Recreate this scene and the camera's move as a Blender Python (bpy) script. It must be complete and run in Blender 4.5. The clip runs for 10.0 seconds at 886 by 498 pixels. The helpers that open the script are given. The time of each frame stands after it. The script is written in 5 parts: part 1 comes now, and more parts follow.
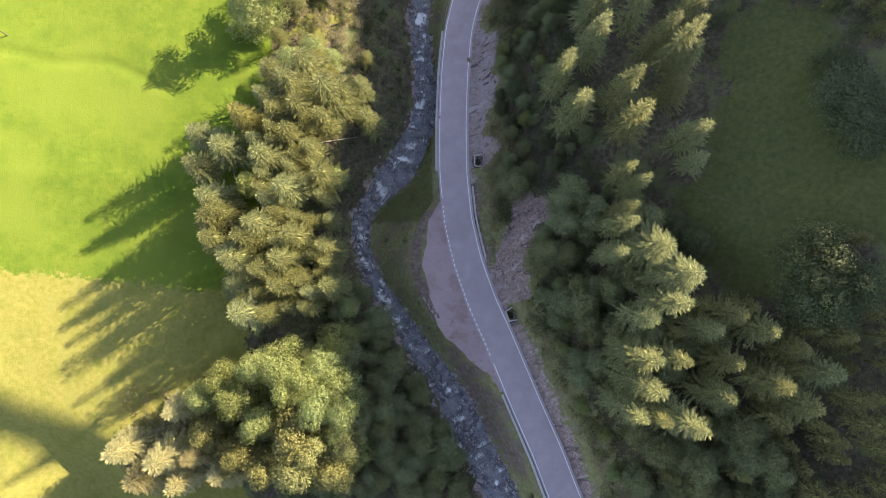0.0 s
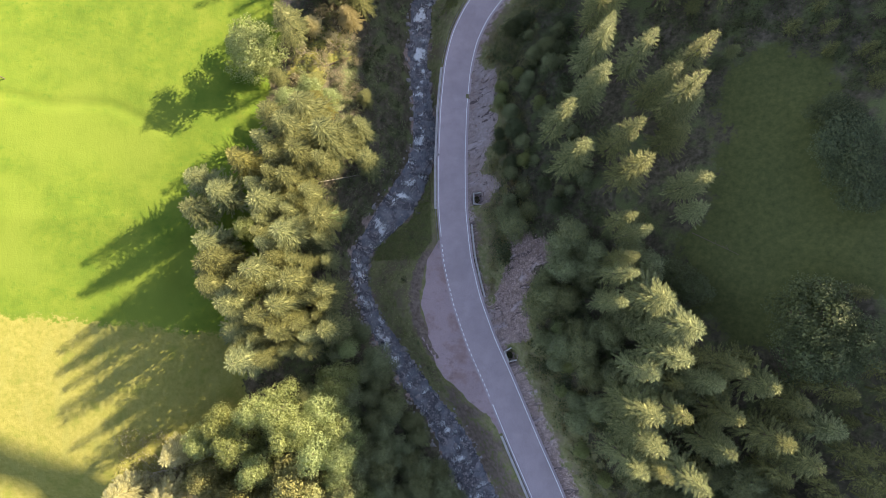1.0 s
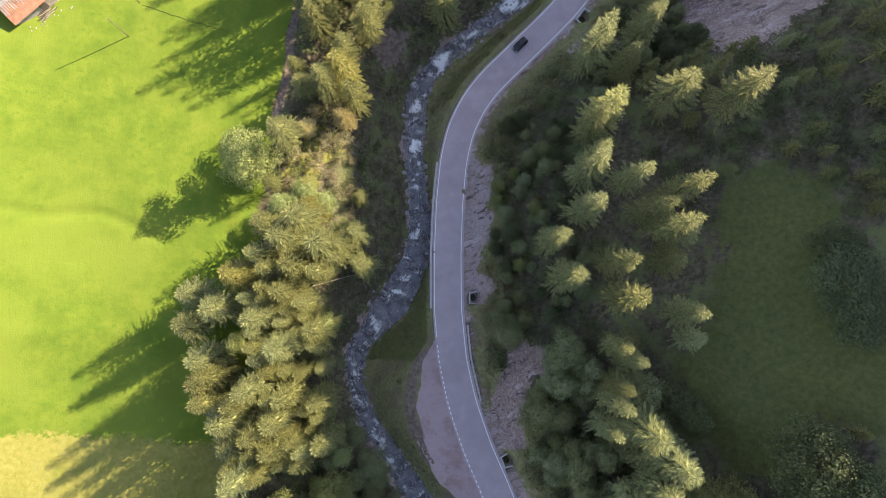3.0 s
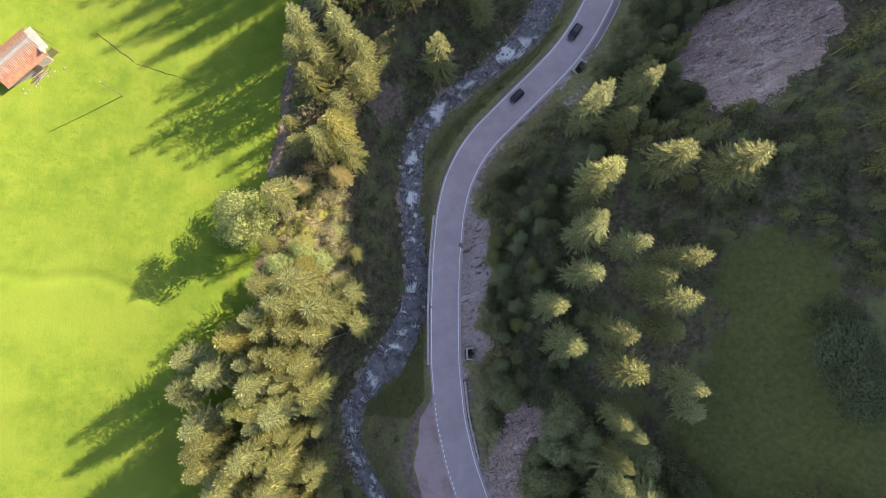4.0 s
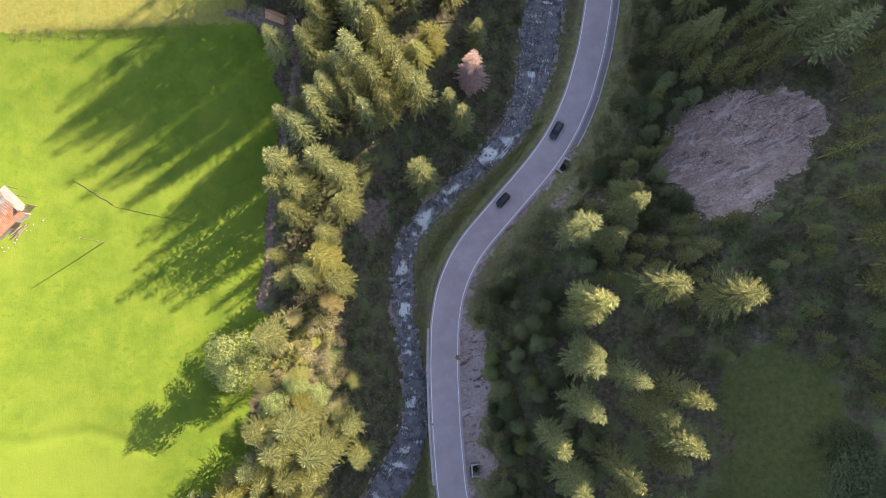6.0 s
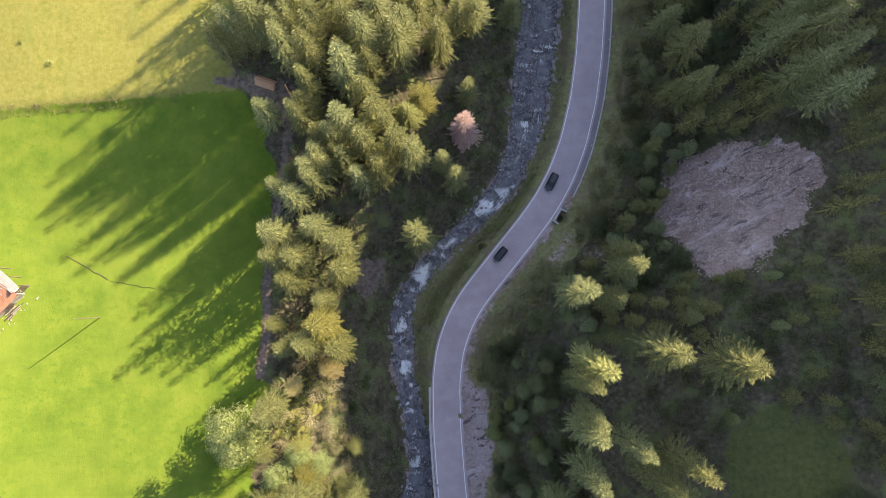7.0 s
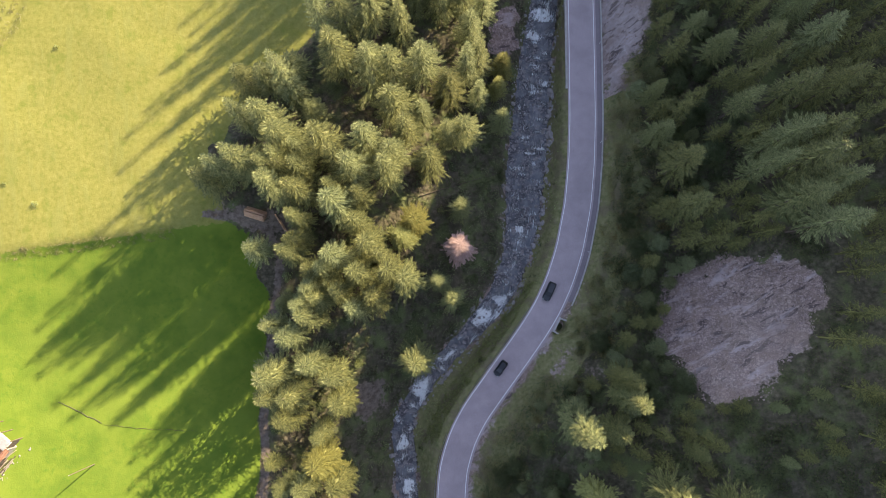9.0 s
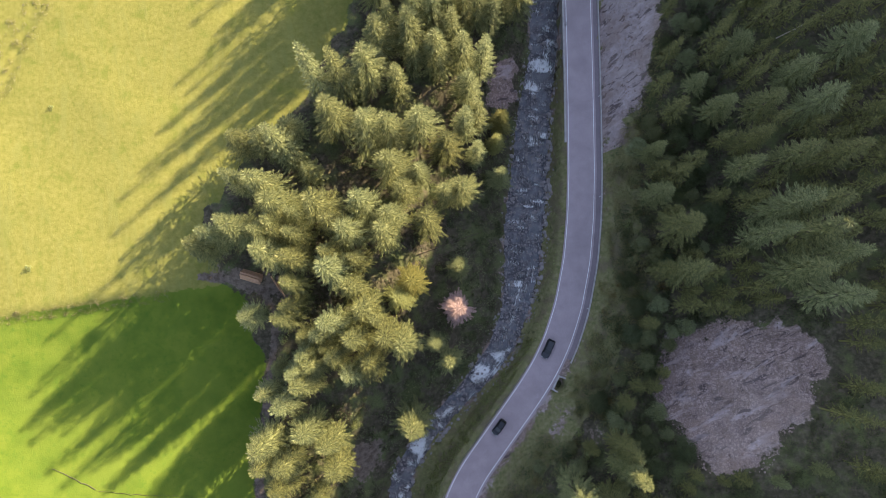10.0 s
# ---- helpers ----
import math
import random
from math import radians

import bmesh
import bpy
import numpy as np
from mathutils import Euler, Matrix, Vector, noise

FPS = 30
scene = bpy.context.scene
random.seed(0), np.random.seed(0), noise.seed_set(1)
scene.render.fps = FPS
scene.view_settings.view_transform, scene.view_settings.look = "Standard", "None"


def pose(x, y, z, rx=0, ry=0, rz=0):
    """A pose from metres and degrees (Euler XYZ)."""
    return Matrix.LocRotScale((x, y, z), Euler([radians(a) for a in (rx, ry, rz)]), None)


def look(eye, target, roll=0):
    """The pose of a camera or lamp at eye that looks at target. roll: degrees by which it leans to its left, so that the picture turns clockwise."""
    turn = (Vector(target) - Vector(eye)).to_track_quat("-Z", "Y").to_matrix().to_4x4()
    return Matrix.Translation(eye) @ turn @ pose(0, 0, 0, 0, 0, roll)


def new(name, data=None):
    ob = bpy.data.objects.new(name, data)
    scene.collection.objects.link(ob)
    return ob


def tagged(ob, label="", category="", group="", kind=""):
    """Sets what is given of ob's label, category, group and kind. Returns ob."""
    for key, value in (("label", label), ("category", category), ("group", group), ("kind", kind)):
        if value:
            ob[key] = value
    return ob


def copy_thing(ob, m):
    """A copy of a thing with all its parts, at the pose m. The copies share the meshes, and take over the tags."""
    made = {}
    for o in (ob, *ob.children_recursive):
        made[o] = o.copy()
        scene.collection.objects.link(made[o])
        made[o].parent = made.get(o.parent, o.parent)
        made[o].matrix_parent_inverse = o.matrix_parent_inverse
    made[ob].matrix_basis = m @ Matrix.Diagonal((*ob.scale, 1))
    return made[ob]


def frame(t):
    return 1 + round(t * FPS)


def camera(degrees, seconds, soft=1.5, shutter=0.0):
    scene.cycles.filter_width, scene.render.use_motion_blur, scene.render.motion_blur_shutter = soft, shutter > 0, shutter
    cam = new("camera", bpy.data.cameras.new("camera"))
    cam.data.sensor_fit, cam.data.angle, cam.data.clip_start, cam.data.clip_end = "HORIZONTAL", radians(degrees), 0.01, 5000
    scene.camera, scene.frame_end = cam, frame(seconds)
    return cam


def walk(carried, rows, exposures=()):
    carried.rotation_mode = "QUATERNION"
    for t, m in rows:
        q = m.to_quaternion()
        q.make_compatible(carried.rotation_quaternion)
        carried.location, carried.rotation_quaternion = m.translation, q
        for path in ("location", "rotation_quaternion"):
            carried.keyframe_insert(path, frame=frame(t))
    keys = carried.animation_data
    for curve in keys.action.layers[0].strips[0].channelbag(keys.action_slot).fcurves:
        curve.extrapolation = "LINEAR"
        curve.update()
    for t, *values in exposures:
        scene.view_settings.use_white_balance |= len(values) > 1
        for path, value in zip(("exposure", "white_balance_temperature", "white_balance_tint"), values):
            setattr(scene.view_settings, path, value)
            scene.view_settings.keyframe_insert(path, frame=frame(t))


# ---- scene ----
cam = camera(70.0, 10.0, soft=0.65)
# seconds, x, y, z, then the turn about x, y and z in degrees: a level flight over the road, looking almost straight down
ROWS = [
    (0.0, -1.31, -6.27, 139.3, 3.43, 0.0, 0.32),
    (0.5, -1.24, -2.39, 139.3, 3.46, 0.0, 0.28),
    (1.0, -1.13, 1.98, 139.3, 3.52, 0.0, 0.30),
    (1.5, -0.97, 6.74, 139.3, 3.61, 0.0, 0.28),
    (2.0, -0.77, 11.90, 139.3, 3.69, 0.0, 0.30),
    (3.5, -0.00, 28.77, 139.3, 3.97, 0.0, 0.20),
    (4.0, 0.32, 34.69, 139.3, 4.07, 0.0, -0.02),
    (4.5, 0.69, 40.70, 139.3, 4.16, 0.0, -0.49),
    (5.0, 1.09, 46.72, 139.3, 4.27, 0.0, -1.60),
    (5.5, 1.53, 52.74, 139.3, 4.39, 0.0, -2.97),
    (7.0, 3.23, 70.81, 139.3, 4.81, 0.0, -6.30),
    (7.5, 3.93, 76.82, 139.3, 4.97, 0.0, -7.01),
    (8.0, 4.74, 82.95, 139.3, 5.09, 0.0, -7.74),
    (8.5, 5.63, 88.99, 139.3, 5.24, 0.0, -8.41),
    (9.0, 6.61, 95.01, 139.3, 5.41, 0.0, -8.61),
    (9.5, 7.70, 101.07, 139.3, 5.53, 0.0, -8.65),
    (10.0, 8.91, 107.09, 139.3, 5.62, 0.0, -8.61),
]
walk(cam, [(t, pose(x, y, z, rx, ry, rz)) for t, x, y, z, rx, ry, rz in ROWS])

# ---- light: a low sun from the upper right, clear sky ----
SUN_ELEVATION, SUN_TOWARDS = 18.0, (0.823, 0.568)
EXPOSURE = 2.18
scene.view_settings.exposure = EXPOSURE
world = bpy.data.worlds.new("sky")
scene.world = world
world.use_nodes = True
sky = world.node_tree.nodes.new("ShaderNodeTexSky")
sky.sky_type = "NISHITA"
sky.sun_disc = False
sky.sun_elevation = radians(SUN_ELEVATION)
sky.sun_rotation = math.atan2(SUN_TOWARDS[0], SUN_TOWARDS[1])
sky.altitude = 1200
background = world.node_tree.nodes["Background"]
background.inputs["Strength"].default_value = 0.103
# thin high haze takes some of the blue out of the sky
haze = world.node_tree.nodes.new("ShaderNodeHueSaturation")
haze.inputs["Saturation"].default_value = 0.84
world.node_tree.links.new(sky.outputs["Color"], haze.inputs["Color"])
warm = world.node_tree.nodes.new("ShaderNodeMix")
warm.data_type, warm.blend_type = "RGBA", "MULTIPLY"
warm.inputs[0].default_value, warm.inputs[7].default_value = 1.0, (1.09, 0.98, 0.99, 1)
world.node_tree.links.new(haze.outputs["Color"], warm.inputs[6])
world.node_tree.links.new(warm.outputs[2], background.inputs["Color"])

sun = new("sun", bpy.data.lights.new("sun", "SUN"))
sun.data.energy = 4.85
sun.data.angle = radians(0.6)
sun.data.color = (1.0, 0.82, 0.56)
rise = math.tan(radians(SUN_ELEVATION))
sun.matrix_world = look((400 * SUN_TOWARDS[0], 400 * SUN_TOWARDS[1], 400 * rise), (0, 0, 0))

# ---- the lie of the land ----
CREST_Z = 60.0
def smooth_curve(ys, xs, width=14.0):
    """A function through control points, rounded over the given width."""
    grid = np.arange(-400.0, 600.0, 1.0)
    v = np.interp(grid, ys, xs)
    n = int(width)
    k = np.hanning(n + 2)[1:-1]
    k = k / k.sum()
    v = np.convolve(np.pad(v, (n // 2, n - 1 - n // 2), mode="edge"), k, mode="valid")
    return lambda y: np.interp(y, grid, v)


def ramp(v, a, b):
    """0 below a, 1 above b, eased between."""
    t = np.clip((np.asarray(v, float) - a) / (b - a), 0.0, 1.0)
    return t * t * (3 - 2 * t)


# centre line of the road and of the stream: x over y
road_x = smooth_curve([-300, -48, -40, -30, -17, -10, -1, 8, 19, 31, 43, 53, 60, 66, 71, 78, 86, 91, 97, 104, 114, 124, 134, 148, 162, 176, 500],
                      [130, 23.2, 20.2, 15.8, 10.4, 7.2, 4.0, 1.9, 0.8, 0.7, 1.1, 2.0, 3.6, 6.4, 10.0, 17.0, 25.0, 29.5, 33.6, 37.2, 40.9, 43.5, 45.5, 47.8, 50.0, 52.1, 104], 7)
road_z = smooth_curve([-300, -60, -14, 20, 43, 60, 90, 130, 180, 500], [38, 11, 5.0, 0.6, -2.5, -3.6, -4.2, -4.8, -6.0, -18], 16)
stream_x = smooth_curve([-300, -47, -41, -35, -30, -25, -20, -15, -10, -5, 0, 5, 10, 14, 18, 23, 28.6, 34, 41, 48, 55, 60, 68, 72, 76, 80, 84, 90, 96, 104, 111, 124, 137, 151, 165, 179, 500],
                        [110, 9.5, 5.6, 2.7, 0.5, -3.2, -7.0, -10.2, -13.7, -17.2, -19.0, -20.0, -19.3, -15.4, -12.6, -9.8, -7.0, -5.4, -5.7, -6.6, -7.3, -7.2, -6.8, -5.4, -2.2, 1.5, 6.5, 14.6, 20.7, 25.5, 28.1, 31.0, 34.5, 37.9, 42.7, 45.5, 98], 4)
stream_w = smooth_curve([-300, -35, -10, 0, 10, 18, 30, 48, 60, 74, 90, 104, 124, 140, 165, 500], [4, 3.8, 2.5, 1.6, 2.4, 4.6, 3.2, 2.2, 2.4, 2.6, 3.4, 3.4, 4.8, 4.3, 3.6, 4], 8)
stream_z = smooth_curve([-300, -60, -34, 6, 25, 46, 70, 103, 145, 180, 500], [26, 3, 1, -2.6, -4.5, -6.4, -7.6, -8.4, -10, -11, -22], 12)
# foot of the left-hand meadow, and the width of the lay-by beside the road
edge_x = smooth_curve([-300, -40, -10, 0, 20, 40, 60, 75, 100, 116, 128, 140, 153, 172, 200, 500], [20, -44, -42, -38, -41, -38, -36, -34, -30, -31, -39, -31, -15, -2, 12, 70], 10)
layby_w = smooth_curve([-300, -27, -24, -18, -12, -5, 0, 5, 9, 12, 500], [0.8, 0.8, 1.6, 4.8, 7.4, 8.4, 7.6, 5.8, 3.6, 0.8, 0.8], 4)
ROAD_HALF = 3.0


def wave(x, y, size, seed):
    """Smooth uneven ground, about -1 to 1."""
    v = 0
    for i in range(4):
        a = seed * 1.7 + i * 2.1
        f = 6.283 / (size * (1.0 + 0.43 * i))
        v = v + np.sin((x * np.cos(a) + y * np.sin(a)) * f + seed * 3 + i * 1.3 + 1.2 * np.sin((y * np.cos(a) - x * np.sin(a)) * f * 0.6 + i))
    return v / 3.0


def meadow_z(x, y):
    base = 12.2 - 0.19 * (x + 60) - 0.060 * (y - 50)
    shelf = 12.6 - 0.045 * (x + 45) - 0.02 * (y - 130)
    k = ramp(y, 84.0, 121.0) * 0.8 + ramp(y, 117.0, 120.5) * 0.2
    base = base + 0.11 * np.clip(-62 - x, 0, 26) ** 2 / 26
    # the field falls away down the valley, over a fold at its far corner
    base = base + 0.13 * np.clip(y - 15, -60, 0)
    q = (x + 84) * -0.593 + (y + 24) * -0.805 + 1.2 * np.sin(x * 0.16)
    base = base - 6.5 * ramp(q, 0.0, 13.0)
    base = np.minimum(base, 26 - 0.02 * (x + 130))
    return base * (1 - k) + shelf * k + 0.35 * wave(x, y, 33, 2.0)


def slope_perp(y):
    """Shortens sideways distances to distances square to the road."""
    return 1.0 / np.sqrt(1 + ((road_x(y + 3) - road_x(y - 3)) / 6.0) ** 2)


# the high mountainside beyond the slope, lying along the sun's own slope: how far up it shades, by the distance across the sunlight
ridge_shade = smooth_curve([-300, -60, -30, -10, 10, 18, 25, 31, 40, 50, 60, 70, 82, 90, 98, 110, 400],
                           [42, 37, 31.5, 24.5, 22.0, 17.5, 11.0, 5.5, 2.5, 0.5, -2.5, -6.0, -13.0, -19, -29, -36, -46], 6)


def mountain_z(x, y):
    along = x * SUN_TOWARDS[0] + y * SUN_TOWARDS[1]
    aside = y * SUN_TOWARDS[0] - x * SUN_TOWARDS[1]
    return ridge_shade(aside) + rise * along - 1.1 * np.clip(205 - along, 0, 400) - 0.6 * np.clip(along - 300, 0, 2000)


def ground_z(x, y):
    x = np.asarray(x, float)
    y = np.asarray(y, float)
    rx, rz, sx, sw, sz = road_x(y), road_z(y), stream_x(y), stream_w(y), stream_z(y)
    c = slope_perp(y)
    half = ROAD_HALF / c
    lean = (road_x(y + 3) - road_x(y - 3)) / 6.0
    rz = road_z(y + np.clip(x - rx, -13 / c, 9 / c) * c * c * lean)
    # left bank and meadow
    ex = edge_x(y)
    d = (sx - sw) - x
    t = np.clip(d / np.maximum(sx - sw - ex, 4.0), 0.0, 1.0)
    m = meadow_z(np.minimum(x, ex), y)
    left = sz + (m - sz) * (1 - (1 - t) ** 2.0) + 0.55 * wave(x, y, 9, 1.0) * ramp(d, 1.0, 8.0) * (1 - ramp(d, 34.0, 40.0) * 0.9)
    # between the stream and the road
    lay = layby_w(y) / c
    a, b = sx + sw, rx - half - lay
    u = np.clip((x - a) / np.maximum(b - a, 0.6), 0.0, 1.0)
    mid = sz + (rz - 0.12 - sz) * (u * u * (3 - 2 * u))
    # right-hand hillside: a steep cutting, then the long slope up to a crest
    e = (x - rx) - half - 1.6
    cut = ramp(e, 0.0, 3.0)
    f = 0.85 * np.clip(e, 0, 11) + 0.55 * np.clip(e - 11, 0, 64) + 0.85 * np.clip(e - 75, 0, 300)
    crest = CREST_Z + 30 * ramp(y, 100.0, 150.0) * (1 - ramp(y, 193.0, 213.0)) - rz
    f = np.where(f > crest - 6, crest - 6 + 6 * np.tanh((f - crest + 6) / 6), f)
    f = f - 3.4 * ramp(e, 1.0, 10.0) * np.exp(-((y - 82.0) / 17.0) ** 2)
    # hollow added to the slope so that the trees in it stay shaded
    f = f - 6.5 * np.exp(-((x - 74.0) / 15.0) ** 2 - ((y - 48.0) / 17.0) ** 2)
    right = rz - 0.12 + f * (0.6 + 0.4 * cut) + 0.7 * wave(x, y, 13, 4.0) * ramp(e, 2.0, 9.0)
    right = np.maximum(right, mountain_z(x, y))
    bed = sz - 0.5
    z = np.where(x < sx - sw, left, np.where(x < sx + sw, bed, np.where(x < rx - half - lay, mid, np.where(e < 0, rz - 0.12, right))))
    return z


# ---- materials ----
class Nodes:
    """Short hand for a node material."""

    def __init__(self, name, rough=0.8, metal=0.0):
        self.mat = bpy.data.materials.new(name)
        self.mat.use_nodes = True
        self.tree = self.mat.node_tree
        self.bsdf = self.tree.nodes["Principled BSDF"]
        self.bsdf.inputs["Roughness"].default_value = rough
        self.bsdf.inputs["Metallic"].default_value = metal

    def node(self, kind, **values):
        n = self.tree.nodes.new(kind)
        for key, value in values.items():
            n.inputs[key.replace("_", " ")].default_value = value
        return n

    def join(self, a, b):
        self.tree.links.new(a, b)

    def coords(self, scale=(1, 1, 1), local=False, uv=False):
        if uv:
            src = self.node("ShaderNodeTexCoord").outputs["UV"]
        elif local:
            src = self.node("ShaderNodeTexCoord").outputs["Object"]
        else:
            src = self.node("ShaderNodeNewGeometry").outputs["Position"]
        m = self.node("ShaderNodeMapping")
        m.inputs["Scale"].default_value = scale
        self.join(src, m.inputs["Vector"])
        return m.outputs["Vector"]

    def noise(self, size, detail=5.0, rough=0.55, at=None, curl=0.0):
        n = self.node("ShaderNodeTexNoise")
        n.inputs["Distortion"].default_value = curl
        n.inputs["Scale"].default_value = 1.0 / size
        n.inputs["Detail"].default_value = detail
        n.inputs["Roughness"].default_value = rough
        self.join(at if at is not None else self.coords(), n.inputs["Vector"])
        return n.outputs["Fac"]

    def ramp(self, fac, stops):
        r = self.node("ShaderNodeValToRGB")
        els = r.color_ramp.elements
        while len(els) < len(stops):
            els.new(0.5)
        for el, (p, c) in zip(els, stops):
            el.position = p
            el.color = (*c, 1) if len(c) == 3 else c
        self.join(fac, r.inputs["Fac"])
        return r.outputs["Color"]

    def mix(self, fac, a, b, mode="MIX"):
        m = self.node("ShaderNodeMix")
        m.data_type, m.blend_type = "RGBA", mode
        for value, sock in ((fac, m.inputs[0]), (a, m.inputs[6]), (b, m.inputs[7])):
            if isinstance(value, (int, float)):
                sock.default_value = value
            elif isinstance(value, tuple):
                sock.default_value = (*value, 1)
            else:
                self.join(value, sock)
        return m.outputs[2]

    def math(self, op, a, b=0.0, clamp=False):
        m = self.node("ShaderNodeMath")
        m.operation, m.use_clamp = op, clamp
        for value, sock in ((a, m.inputs[0]), (b, m.inputs[1])):
            if isinstance(value, (int, float)):
                sock.default_value = value
            else:
                self.join(value, sock)
        return m.outputs[0]

    def attr(self, name):
        a = self.node("ShaderNodeAttribute")
        a.attribute_name = name
        return a.outputs["Fac"]

    def step(self, fac, a, b):
        m = self.node("ShaderNodeMapRange")
        m.interpolation_type = "SMOOTHSTEP"
        m.inputs["From Min"].default_value, m.inputs["From Max"].default_value = a, b
        self.join(fac, m.inputs["Value"])
        return m.outputs["Result"]

    def bump(self, fac, depth, strength=1.0):
        b = self.node("ShaderNodeBump")
        b.inputs["Distance"].default_value = depth
        b.inputs["Strength"].default_value = strength
        self.join(fac, b.inputs["Height"])
        self.join(b.outputs["Normal"], self.bsdf.inputs["Normal"])

    def cells(self, size, at=None):
        """Stones packed side by side: a tone for each, and the distance from its rim."""
        v = self.node("ShaderNodeTexVoronoi")
        e = self.node("ShaderNodeTexVoronoi")
        e.feature = "DISTANCE_TO_EDGE"
        warp = self.node("ShaderNodeVectorMath")
        warp.operation = "ADD"
        where = at if at is not None else self.coords()
        self.join(where, warp.inputs[0])
        jog = self.node("ShaderNodeTexNoise")
        jog.inputs["Scale"].default_value = 1.6
        self.join(where, jog.inputs["Vector"])
        self.join(jog.outputs["Color"], warp.inputs[1])
        for n in (v, e):
            n.inputs["Scale"].default_value = 1.0 / size
            self.join(warp.outputs[0], n.inputs["Vector"])
        split = self.node("ShaderNodeSeparateColor")
        self.join(v.outputs["Color"], split.inputs[0])
        return split.outputs[0], e.outputs["Distance"]

    def colour(self, c):
        if isinstance(c, tuple):
            self.bsdf.inputs["Base Color"].default_value = (*c, 1)
        else:
            self.join(c, self.bsdf.inputs["Base Color"])
        return self.mat


def foliage(name, dark, light, through_light=0.3):
    """Leaves or needles: each spray and each plant has its own tone; light passes through."""
    n = Nodes(name, 0.6)
    island = n.node("ShaderNodeNewGeometry").outputs["Random Per Island"]
    plant = n.node("ShaderNodeObjectInfo").outputs["Random"]
    c = n.ramp(island, [(0.0, dark), (1.0, light)])
    hsv = n.node("ShaderNodeHueSaturation")
    n.join(c, hsv.inputs["Color"])
    n.join(n.math("ADD", n.math("MULTIPLY", plant, 0.026), 0.488), hsv.inputs["Hue"])
    n.join(n.math("ADD", n.math("MULTIPLY", plant, 0.40), 0.80), hsv.inputs["Value"])
    n.join(n.math("SUBTRACT", 1.10, n.math("MULTIPLY", plant, 0.16)), hsv.inputs["Saturation"])
    n.colour(hsv.outputs["Color"])
    n.bsdf.inputs["Specular IOR Level"].default_value = 0.25
    tr = n.node("ShaderNodeBsdfTranslucent")
    n.join(hsv.outputs["Color"], tr.inputs["Color"])
    mx = n.node("ShaderNodeMixShader")
    mx.inputs[0].default_value = through_light
    n.join(n.bsdf.outputs[0], mx.inputs[1])
    n.join(tr.outputs[0], mx.inputs[2])
    n.join(mx.outputs[0], n.tree.nodes["Material Output"].inputs["Surface"])
    return n.mat


def plain(name, a, b, size=0.6, rough=0.8, metal=0.0, depth=0.0, local=True):
    """A surface of two tones, mottled coarse and fine."""
    n = Nodes(name, rough, metal)
    at = n.coords(local=local)
    f = n.math("ADD", n.math("MULTIPLY", n.noise(size, 4, 0.6, at), 0.65), n.math("MULTIPLY", n.noise(size * 0.13, 3, 0.6, at), 0.35))
    if depth:
        n.bump(f, depth)
    return n.colour(n.ramp(f, [(0.32, a), (0.68, b)]))


